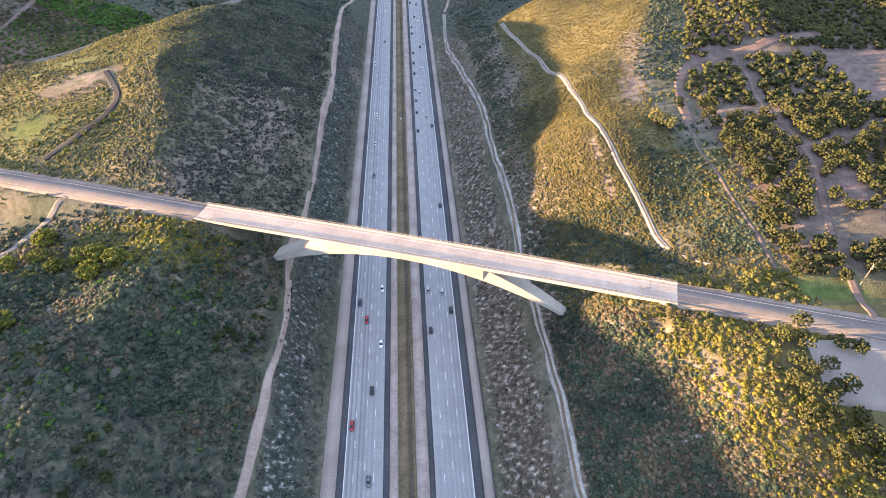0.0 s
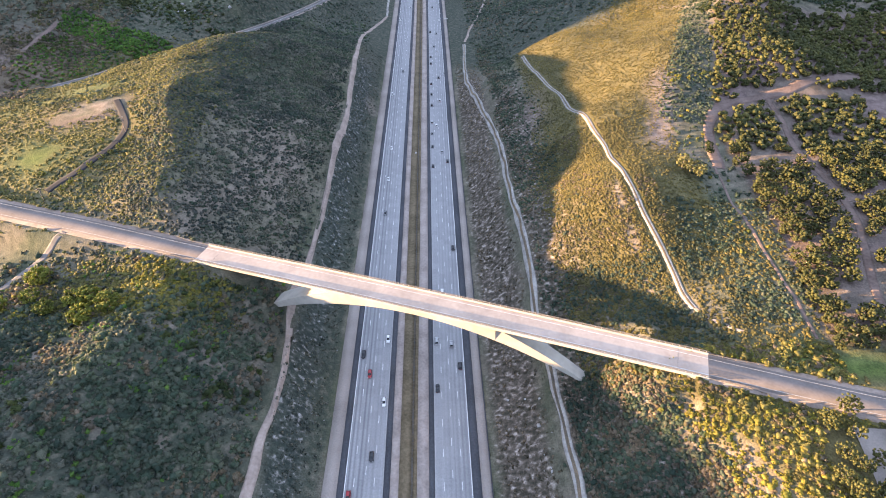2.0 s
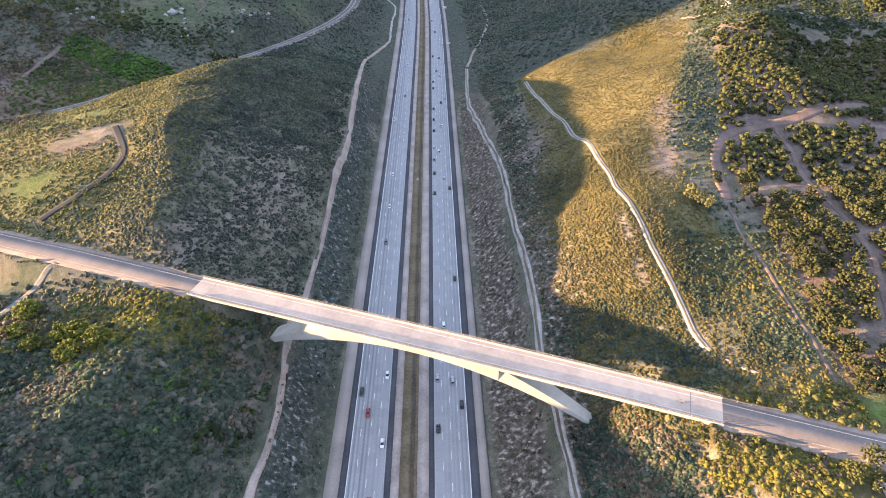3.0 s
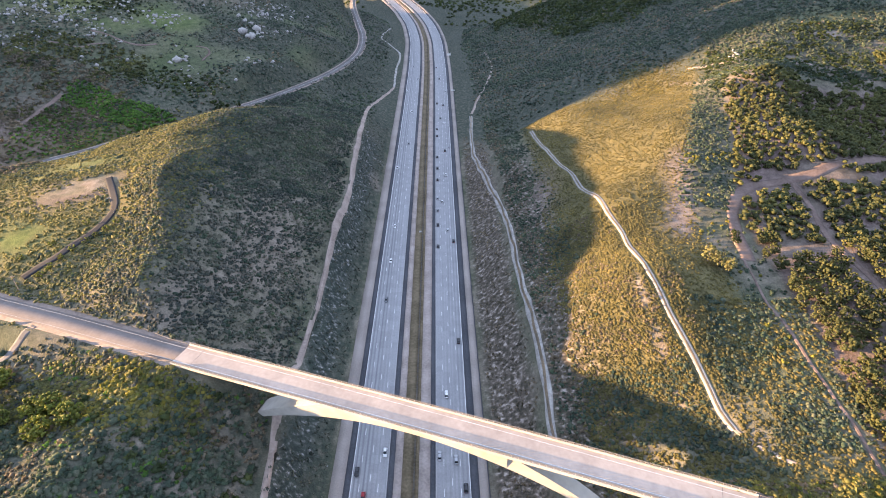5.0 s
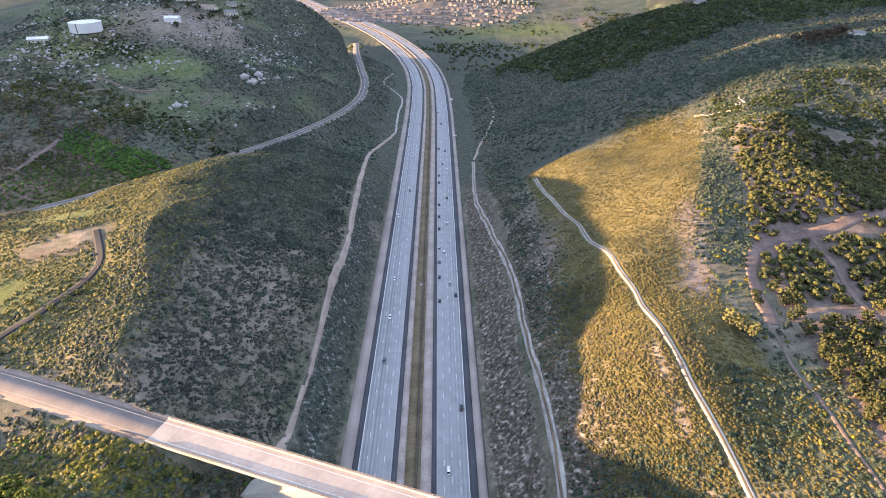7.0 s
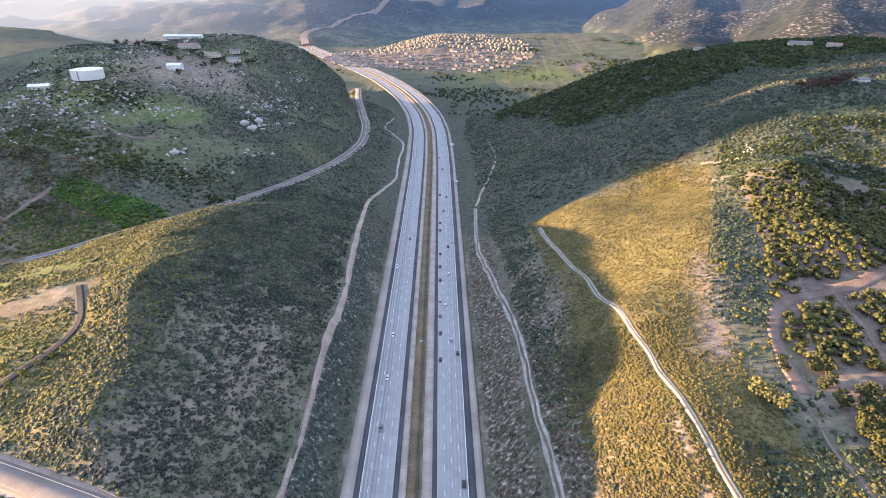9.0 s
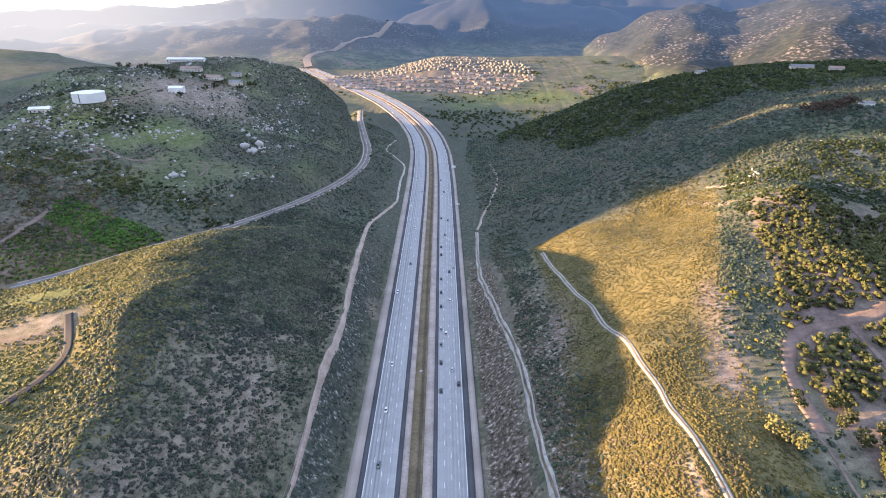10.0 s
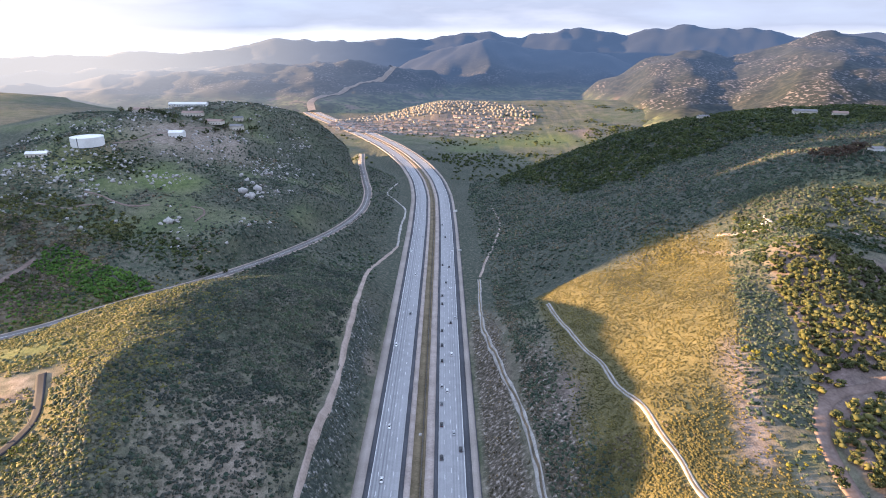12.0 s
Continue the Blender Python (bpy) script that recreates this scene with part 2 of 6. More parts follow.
MAT = {
    "ground": ground_material(),
    "lanes": pavement_concrete(),
    "asphalt": grainy("shoulder_asphalt", (0.045, 0.048, 0.055), (0.085, 0.088, 0.095), 1.2, 0.9, 0.2),
    "pale_shoulder": grainy("pale_gravel_shoulder", (0.235, 0.205, 0.18), (0.35, 0.305, 0.27), 1.8, 0.95, 0.3),
    "median_dirt": grainy("median_dirt", (0.25, 0.21, 0.185), (0.40, 0.34, 0.30), 0.9, 0.95, 0.4, blotch=0.12),
    "median_grass": grainy("median_dry_grass", (0.085, 0.072, 0.04), (0.2, 0.155, 0.10), 0.8, 0.95, 0.6, 0.2, blotch=0.09),
    "road": grainy("worn_country_asphalt", (0.17, 0.148, 0.134), (0.24, 0.208, 0.188), 0.9, 0.92, 0.2, blotch=0.07),
    "dark_road": grainy("fresh_driveway_asphalt", (0.022, 0.023, 0.027), (0.04, 0.042, 0.047), 1.0, 0.9, 0.2),
    "old_road": grainy("old_highway_asphalt", (0.11, 0.105, 0.1), (0.2, 0.185, 0.175), 0.5, 0.92, 0.2),
    "dirt": grainy("packed_dirt", (0.25, 0.195, 0.16), (0.40, 0.325, 0.275), 0.8, 0.95, 0.4, blotch=0.1),
    "wash": grainy("dark_wash_soil", (0.12, 0.085, 0.072), (0.22, 0.165, 0.14), 0.7, 0.95, 0.4, blotch=0.1),
    "lattice": grainy("grey_lattice_bars", (0.15, 0.135, 0.115), (0.24, 0.22, 0.19), 2.0, 0.7, 0.1),
    "ditch": grainy("weathered_ditch_concrete", (0.21, 0.198, 0.18), (0.42, 0.395, 0.355), 0.9, 0.92, 0.5, 0.15, blotch=0.2),
    "deck": grainy("bridge_deck_concrete", (0.35, 0.30, 0.258), (0.45, 0.39, 0.338), 0.6, 0.85, 0.15, blotch=0.08),
    "bridge": grainy("pale_bridge_concrete", (0.44, 0.41, 0.35), (0.57, 0.535, 0.46), 0.35, 0.8, 0.12, blotch=0.06),
    "white_line": grainy("white_road_paint", (0.62, 0.62, 0.60), (0.8, 0.8, 0.78), 2.0, 0.7, 0.1),
    "faded_line": grainy("faded_road_paint", (0.30, 0.29, 0.28), (0.5, 0.49, 0.47), 1.0, 0.8, 0.1),
    "rail": grainy("weathered_steel_rail", (0.08, 0.08, 0.08), (0.16, 0.155, 0.15), 2.0, 0.6, 0.1),
    "glass": glass_material(),
    "tyre": grainy("tyre_rubber", (0.012, 0.012, 0.012), (0.025, 0.025, 0.025), 8, 0.85, 0.1),
    "bark": grainy("grey_bark", (0.16, 0.13, 0.10), (0.34, 0.29, 0.24), 3, 0.95, 0.5),
    "pole": grainy("weathered_wooden_pole", (0.2, 0.15, 0.11), (0.36, 0.29, 0.23), 3, 0.95, 0.3),
    "boulder": grainy("granite_boulder", (0.27, 0.255, 0.24), (0.46, 0.44, 0.41), 0.5, 0.9, 0.6, 0.3, blotch=0.1),
    "white_wall": grainy("white_painted_wall", (0.68, 0.67, 0.63), (0.8, 0.79, 0.75), 0.6, 0.7, 0.1),
    "cream_wall": grainy("cream_stucco", (0.5, 0.45, 0.37), (0.62, 0.57, 0.49), 1.0, 0.9, 0.1),
    "village_wall": grainy("pale_village_stucco", (0.26, 0.235, 0.21), (0.40, 0.37, 0.33), 0.05, 0.9, 0.1),
    "tile_roof": grainy("clay_tile_roof", (0.22, 0.15, 0.12), (0.34, 0.25, 0.21), 0.9, 0.85, 0.3),
    "grey_roof": grainy("grey_shingle_roof", (0.14, 0.14, 0.14), (0.24, 0.235, 0.235), 0.9, 0.85, 0.3),
    # scrub tints paint light in: bluish green and grey for shade, gold for sun
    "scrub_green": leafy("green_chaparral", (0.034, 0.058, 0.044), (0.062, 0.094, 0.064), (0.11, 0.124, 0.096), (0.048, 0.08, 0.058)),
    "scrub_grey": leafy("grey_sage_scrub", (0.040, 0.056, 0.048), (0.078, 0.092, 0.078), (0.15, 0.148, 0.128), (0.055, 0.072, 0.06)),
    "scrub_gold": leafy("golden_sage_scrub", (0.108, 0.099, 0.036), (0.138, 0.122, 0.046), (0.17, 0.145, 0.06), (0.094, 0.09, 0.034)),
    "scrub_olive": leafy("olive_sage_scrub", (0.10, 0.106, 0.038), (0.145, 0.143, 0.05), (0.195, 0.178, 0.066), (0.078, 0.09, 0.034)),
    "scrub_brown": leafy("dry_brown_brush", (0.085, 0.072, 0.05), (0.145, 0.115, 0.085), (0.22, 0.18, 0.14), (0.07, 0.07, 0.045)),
    # yellow-green brush with a sunlit tint put into its colour
    "scrub_bright": leafy("bright_yellow_brush", (0.09, 0.11, 0.025), (0.17, 0.165, 0.035), (0.25, 0.21, 0.045), (0.07, 0.09, 0.025)),
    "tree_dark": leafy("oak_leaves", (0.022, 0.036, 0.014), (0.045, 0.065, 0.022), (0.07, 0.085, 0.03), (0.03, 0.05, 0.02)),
    "tree_orchard": leafy("orchard_leaves", (0.06, 0.072, 0.028), (0.09, 0.099, 0.038), (0.122, 0.124, 0.05), (0.05, 0.062, 0.025)),
    "tree_citrus": leafy("citrus_leaves", (0.05, 0.115, 0.025), (0.08, 0.175, 0.036), (0.11, 0.2, 0.044), (0.06, 0.135, 0.03)),
    # oak leaves brightened, with sunlight put into the colour
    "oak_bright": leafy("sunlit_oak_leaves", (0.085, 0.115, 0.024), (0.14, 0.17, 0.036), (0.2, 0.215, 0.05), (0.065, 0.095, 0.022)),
    "tree_pale": leafy("pale_eucalyptus_leaves", (0.13, 0.14, 0.055), (0.2, 0.2, 0.085), (0.26, 0.24, 0.11), (0.10, 0.12, 0.045)),
    "tree_red": leafy("rusty_bare_twigs", (0.08, 0.05, 0.04), (0.12, 0.075, 0.06), (0.12, 0.10, 0.09), (0.06, 0.055, 0.05)),
}


# ---- shape of the land ----
WEST_HILLS_A = [  # x, y, radius, rise of each swell west of the freeway
    (-130, 60, 45, 13.6), (-70, 90, 45, -3.5), (-130, 120, 45, 21.2), (-180, 160, 75, 19.3),
    (-100, 180, 45, 17.7), (-40, 180, 120, -25.7), (-130, 210, 45, 8.9), (-190, 270, 45, 11.9),
    (-130, 270, 45, 22.2), (-250, 300, 45, 6.7), (-220, 360, 75, 20.5), (-160, 360, 45, 33.1),
    (-100, 360, 45, 10.1), (-300, 400, 75, 13.2), (-40, 420, 120, -30.6), (-180, 480, 75, 37.2),
    (-340, 520, 75, -8.1), (-220, 540, 45, -15.4), (-460, 600, 75, 9.7), (-340, 630, 45, -7),
    (-220, 630, 45, 17), (-100, 720, 120, -20.9),
]
WEST_HILLS_B = [  # x, y, radius, rise of each swell west of the freeway
    (-220, 760, 75, 20.4), (-620, 800, 75, -14.6), (-550, 900, 330, 94.5), (-160, 960, 120, -10.4),
    (-400, 1080, 120, 57.9), (-700, 1100, 200, 25.7), (-300, 1120, 75, 42.9), (-220, 1200, 120, 18.6),
    (-600, 1300, 200, -33.7), (-300, 1300, 200, -28),
]
EAST_HILLS_A = [  # x, y, radius, rise of each swell east of the freeway
    (400, 100, 200, 26), (110, 120, 45, 17.5), (20, 180, 45, 8.8), (110, 180, 45, 8.6),
    (80, 240, 45, 1.3), (200, 240, 120, 21.3), (80, 270, 45, 23.5), (20, 300, 45, -7.4),
    (110, 300, 45, 5.6), (170, 330, 45, -2), (80, 360, 45, 25.6), (140, 390, 45, 9.7),
    (230, 420, 45, 18.7), (180, 440, 75, 14), (50, 450, 45, 12.9), (230, 510, 45, 25.6),
    (80, 540, 45, 17.1), (20, 600, 75, -26.8), (260, 600, 75, 13.2), (500, 600, 330, 72.9),
    (140, 660, 120, 13.1), (320, 720, 120, 31.9),
]
EAST_HILLS_B = [  # x, y, radius, rise of each swell east of the freeway
    (680, 720, 120, 15.6), (0, 800, 200, -29.2), (200, 960, 120, 2.1), (650, 1050, 330, 99.8),
    (300, 1100, 200, 72.3), (200, 1140, 120, 31.2), (50, 1200, 330, -69.9), (80, 1200, 120, 54.1),
    (0, 1300, 200, -31.1), (200, 1300, 200, -45.4),
]
# Extra swells; those beyond x = -380 are unseen hills added to shade.
# The rises near x = -170 lift the west brow to lengthen its shadow.
HILLS = WEST_HILLS_A + WEST_HILLS_B + EAST_HILLS_A + EAST_HILLS_B + [(-178, 385, 55, 9), (-163, 318, 48, 5), (-140, 118, 60, 3), (88, 98, 30, -9), (96, 72, 20, -4), (-390, 124, 50, 42), (-395, 40, 60, 40), (-312, 425, 48, -8), (-1250, 1040, 110, 275), (-1220, 882, 104, 300), (-810, 662, 78, 215), (-1000, 778, 72, 225), (-163, 272, 28, 9), (-172, 322, 24, 5)]


RELIEF = [  # x, y, rise of finer swells, each 48 m in radius
    (-186, 294, -2.5), (-186, 386, -4.7), (-144, 156, -6.5), (-144, 202, -4.6), (-144, 294, -5.5), (-102, 156, 2.6),
    (-102, 340, 8.2), (-102, 386, 7.7), (-102, 432, 2.7), (-102, 478, 2.4), (-60, 156, 3.8), (24, 294, 3.2),
    (24, 340, 5.3), (24, 386, 6.1), (24, 478, 6.8), (66, 110, 0.4), (66, 202, -4.8), (66, 340, -5.2),
    (66, 386, -6.4), (66, 432, -2.4), (66, 570, -2.7), (56, 490, -4.2), (80, 424, 3.0), (108, 110, 4.8), (108, 432, 2.4), (108, 478, 4.2),
    (150, 248, 3.9), (150, 340, 8.1), (150, 432, 7.3), (150, 478, 5.5), (234, 432, -3.8), (276, 432, -3.3),
]


def ramp(v, a, b):
    k = np.clip((v - a) / (b - a), 0.0, 1.0)
    return k * k * (3 - 2 * k)


def rough(x, y, size, seed):
    """Smooth value noise from -1 to 1 with cells of the given size."""
    u, v = np.asarray(x, float) / size + seed * 17.3, np.asarray(y, float) / size - seed * 9.7
    i, j = np.floor(u), np.floor(v)
    fu, fv = u - i, v - j
    fu, fv = fu * fu * (3 - 2 * fu), fv * fv * (3 - 2 * fv)

    def corner(a, b):
        s = np.sin(a * 127.1 + b * 311.7 + seed * 74.7) * 43758.5453
        return 2 * (s - np.floor(s)) - 1

    low = corner(i, j) * (1 - fu) + corner(i + 1, j) * fu
    high = corner(i, j + 1) * (1 - fu) + corner(i + 1, j + 1) * fu
    return low * (1 - fv) + high * fv


# the freeway's centre line: station y, offset x, grade level z
LINE_Y = [-900, 100, 300, 500, 700, 847, 1010, 1141, 1279, 1416, 1559, 1741, 1949, 2169, 2335, 2480, 2858, 3633]
LINE_X = [50, -14, -27, -40, -53, -63, -77, -98, -133, -179, -237, -328, -446, -572, -668, -716, -757, -790]
LINE_Z = [0, 0, -2.4, -6, -9.5, -12, -15, -17, -19, -21, -23, -25, -28, -30, -31, -32, -33, -34]
FINE_Y = np.arange(-900.0, 3634.0, 1.0)


def eased(xs, ys, q):
    """Piecewise line through the given stations, rounded off over about 120 m."""
    v = np.interp(q, xs, ys)
    for half in (40, 25, 15):
        pad = np.pad(v, half, mode="reflect", reflect_type="odd")
        v = np.convolve(pad, np.ones(2 * half + 1) / (2 * half + 1), mode="valid")
    return v


FINE_X, FINE_Z = eased(LINE_Y, LINE_X, FINE_Y), eased(LINE_Y, LINE_Z, FINE_Y)
FINE_COS = 1 / np.sqrt(1 + np.gradient(FINE_X, FINE_Y) ** 2)

# the bridge: its two ends on the centre line of its deck
WEST_END, EAST_END = Vector((-125.5, 224.5, 38.6)), Vector((98.0, 158.0, 46.6))
# the country road that crosses it, west to east: x, y, z
LANE_WEST = [(-620, 352, 34), (-420, 305, 34.5), (-330, 281, 35.5), (-250, 259, 36.6), (-190, 243, 37.6), (-125.5, 224.5, 38.6)]
LANE_EAST = [(98, 158, 46.6), (150, 142.5, 48), (205, 128, 49), (270, 116, 49.5), (420, 96, 48), (620, 80, 44)]


# the old highway west of it
OLD_ROAD = [(-620, 340, 20), (-400, 416, 20), (-330, 458, 22), (-283, 501, 26), (-232, 560, 26), (-195, 640, 21), (-168, 735, 15), (-160, 842, 8), (-173, 952, 3), (-200, 1064, -2), (-245, 1250, -12), (-275, 1400, -18)]


def nearest(x, y, line):
    """Distance to a polyline and the level of its nearest point."""
    best, level = np.full(np.shape(x), 1e9), np.zeros(np.shape(x))
    for (ax, ay, az), (bx, by, bz) in zip(line, line[1:]):
        k = np.clip(((x - ax) * (bx - ax) + (y - ay) * (by - ay)) / ((bx - ax) ** 2 + (by - ay) ** 2), 0, 1)
        away = np.hypot(x - ax - k * (bx - ax), y - ay - k * (by - ay))
        level = np.where(away < best, az + k * (bz - az), level)
        best = np.minimum(best, away)
    return best, level


def offset(x, y):
    """Signed distance from the freeway's centre line (east is positive)."""
    return (x - np.interp(y, FINE_Y, FINE_X)) * np.interp(y, FINE_Y, FINE_COS)


def height(x, y):
    """Level of the ground."""
    x, y = np.asarray(x, float), np.asarray(y, float)
    h = np.full(x.shape, 20.0)
    for cx, cy, r, rise in HILLS:
        h = h + rise * np.exp(-((x - cx) ** 2 + (y - cy) ** 2) / r ** 2)
    # the wide valley beyond
    floor = -36 + 10 * rough(x, y, 500, 3) + 60 * ramp(np.abs(x + 250), 900, 2000) + 52 * ramp(x, -420, -120) * ramp(y, 1650, 2450)
    h = h + (floor - h) * ramp(y, 1130, 1420)
    h = h + (38 - h) * ramp(-y, 60, 500)
    d, level = offset(x, y), np.interp(y, FINE_Y, FINE_Z)
    away = np.abs(d)
    far = ramp(away, 60, 140)
    h = h + far * (1.6 * rough(x, y, 34, 1) + 0.6 * rough(x, y, 11, 2)) + (1 - far) * 0.5 * rough(x, y, 9, 4)
    # planed cut face west of the freeway, with a sharp brow
    brow = 6 * np.exp(-((d + 120) / 24) ** 2) * ramp(y, 60, 110) * (1 - ramp(y, 400, 470))
    face = level + 11.5 + 0.62 * np.maximum(away - 62, 0) + 0.7 * rough(x, y, 14, 6)
    h = np.where((d < -57) & (d > -190) & (y < 520), np.minimum(h + brow, face + 400 * ramp(y, 440, 700)), h + np.where(d < 0, brow, 0))
    # cut and fill slopes of the freeway
    bench = np.where(d < 0, 57.0, 62.0)
    k = np.clip((away - 35) / (bench - 35), 0, 1)
    h = np.where(away < bench, level - 0.5 + (h - level + 0.5) * k, h)
    # finer swells of the slopes above the cut
    swell = 0.0
    for cx, cy, rise in RELIEF:
        swell = swell + rise * np.exp(-((x - cx) ** 2 + (y - cy) ** 2) / 48.0 ** 2)
    h = h + swell * ramp(away, 36, 54)
    # graded bed of the country road
    for line, inside, wide in ((LANE_WEST, x < WEST_END.x + 6, 20), (LANE_EAST, x > EAST_END.x - 6, 20), (OLD_ROAD, x < 0, 32)):
        gap, bed = nearest(x, y, line)
        k = np.where(inside, 1 - ramp(gap, 8, wide), 0)
        h = h + (bed - 0.25 - h) * k
    # spill slopes under the bridge ends
    for ax, ay, bx, by, top in ((-125.5, 224.5, -112, 220.5, 37.6), (89, 160.7, 98, 158, 45.0)):
        gap, bed = nearest(x, y, [(ax, ay, top), (bx, by, top)])
        h = np.maximum(h, np.where(away > 58, bed - 0.85 * np.maximum(gap - 6, 0), -99))
    return h


# ---- building helpers ----
def part(name, bm, material, parent=None, label="", smooth=False):
    """Links a bmesh as one mesh object under a thing or a part."""
    me = bpy.data.meshes.new(name)
    bm.to_mesh(me)
    bm.free()
    me.materials.append(material)
    if smooth:
        me.polygons.foreach_set("use_smooth", [True] * len(me.polygons))
    ob = new(name, me)
    ob.parent = parent
    if label:
        ob["label"] = label
    return ob


def from_arrays(name, verts, faces, material, smooth=False):
    """A mesh object from an array of places and an array of equal-sided faces."""
    me = bpy.data.meshes.new(name)
    faces = np.asarray(faces, np.int32)
    n, k = faces.shape
    me.vertices.add(len(verts))
    me.vertices.foreach_set("co", np.asarray(verts, np.float32).ravel())
    me.loops.add(n * k)
    me.loops.foreach_set("vertex_index", faces.ravel())
    me.polygons.add(n)
    me.polygons.foreach_set("loop_start", np.arange(0, n * k, k, dtype=np.int32))
    me.polygons.foreach_set("loop_total", np.full(n, k, np.int32))
    if smooth:
        me.polygons.foreach_set("use_smooth", np.ones(n, bool))
    me.update(calc_edges=True)
    me.materials.append(material)
    return new(name, me)


def lay(ob, name, values):
    """Lays a number on every corner point of a mesh."""
    ob.data.attributes.new(name, "FLOAT", "POINT").data.foreach_set("value", np.asarray(values, np.float32))


def sheet(name, grid, material, smooth=True):
    """A sheet from a grid of places, rows by columns by three."""
    r, c = grid.shape[:2]
    i = np.arange(r * c).reshape(r, c)
    faces = np.stack([i[:-1, :-1], i[:-1, 1:], i[1:, 1:], i[1:, :-1]], -1).reshape(-1, 4)
    return from_arrays(name, grid.reshape(-1, 3), faces, material, smooth)


def curve_through(points, step):
    """A smooth line through plan points, cut into even steps."""
    p = [np.array(q, float) for q in points]
    p = [2 * p[0] - p[1], *p, 2 * p[-1] - p[-2]]
    line = []
    for a, b, c, d in zip(p, p[1:], p[2:], p[3:]):
        count = max(2, int(np.linalg.norm((c - b)[:2]) / step))
        for k in np.linspace(0, 1, count, endpoint=False):
            line.append(0.5 * (2 * b + (c - a) * k + (2 * a - 5 * b + 4 * c - d) * k ** 2 + (3 * b - a - 3 * c + d) * k ** 3))
    return np.array([*line, p[-2]])


def draped(name, points, width, material, lift=0.25, step=4.0, across=5, wobble=0.0, label="", category=""):
    """A strip laid on the ground along a plan line, with a thin edge."""
    line = curve_through([q[:2] for q in points], step)
    way = np.gradient(line, axis=0)
    way /= np.linalg.norm(way, axis=1)[:, None]
    side = np.stack([way[:, 1], -way[:, 0]], 1)
    if wobble:
        s = np.arange(len(line))
        line = line + side * (wobble * rough(s, s * 0 + width, 3.0, 5))[:, None]
    half = width / 2 * (1 + (0.16 * rough(np.arange(len(line)), np.zeros(len(line)), 2.2, 7) if wobble else np.zeros(len(line))))
    k = np.concatenate([[-1.0], np.linspace(-1, 1, across), [1.0]])
    xy = line[:, None] + side[:, None] * (half[:, None] * k)[..., None]
    z = height(xy[..., 0], xy[..., 1]) + lift
    z[:, 0] -= lift + 0.6
    z[:, -1] -= lift + 0.6
    ob = sheet(name, np.concatenate([xy, z[..., None]], -1), material)
    return tagged(ob, label, category or name, kind="structure")


def axis(fine, low, high, first, last, grow):
    """Grid stations: even between low and high, widening outside."""
    line = list(np.arange(low, high, fine))
    step, right = fine, line[-1]
    while right < last:
        step *= grow
        right += step
        line.append(right)
    step, left = fine, low
    while left > first:
        step *= grow
        left -= step
        line.insert(0, left)
    return np.array(line)


# ---- ground ----
ORCHARD_WALK = [(172.0, 144.0), (174.8, 169.8), (181.0, 207.0), (190.1, 238.8), (195.0, 272.8), (196.1, 315.1), (202.8, 349.8), (202.0, 373.5)]
HILL_TRACKS = [
    ([(-440, 628), (-411, 633), (-405, 644), (-395, 652)], 2.2, "pale dirt path across the far west hill"),
    ([(-419, 669), (-403, 670), (-384, 665), (-368, 664), (-352, 675)], 2.4, "pale dirt path winding below the hilltop"),
    ([(-392, 500), (-392, 516), (-390, 536), (-388, 551)], 4.0, "wide bare dirt road beside the groves"),
    ([(-465, 799), (-450, 825), (-441, 869), (-425, 905), (-400, 935)], 3.0, "dirt drive climbing past the water tank"),
    ([(-295, 656), (-295, 677), (-302, 687), (-313, 686)], 2.0, "short dirt path beside the pale outcrop"),
]
GRAVEL_WALK = [(55.0, 530.2), (59.7, 494.2), (67.7, 448.8), (77.3, 426.2), (81.4, 377.0), (85.3, 345.7), (89.6, 326.8), (90.0, 289.9), (91.0, 269.7), (93.7, 253.8), (97.0, 241.0), (100.3, 230.1), (102.7, 218.2), (104.2, 205.7), (106.4, 196.2)]
gx, gy = axis(2.6, -330, 310, -2350, 2350, 1.06), axis(2.6, 66, 620, -900, 2450, 1.05)
GX, GY = np.meshgrid(gx, gy)
GZ = height(GX, GY)
ground = sheet("ground", np.stack([GX, GY, GZ], -1), MAT["ground"])
tagged(ground, "hilly chaparral ground of dry soil and grass", "ground", kind="structure")


def hill_edge(y):
    """Where the golden hill gives way to the green band beside the orchard."""
    return 127 + 0.352 * np.maximum(0, y - 357)


def orchard_edge(y):
    """The straight western edge of the orchard."""
    return 160 + 0.275 * np.maximum(0, y - 344) - 0.06 * np.maximum(0, 344 - y)


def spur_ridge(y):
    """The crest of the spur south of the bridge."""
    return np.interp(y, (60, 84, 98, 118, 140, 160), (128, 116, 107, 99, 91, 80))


def spot_at(x, y, cx, cy, rx, ry, turn=0.0, power=2):
    """A soft patch, one at its middle, turned by the given degrees."""
    c, s = math.cos(radians(turn)), math.sin(radians(turn))
    u, v = (x - cx) * c + (y - cy) * s, (y - cy) * c - (x - cx) * s
    return np.exp(-np.abs(u / rx) ** power - np.abs(v / ry) ** power)


GULLY = (-83, 477)  # eroded patch in the cut bank


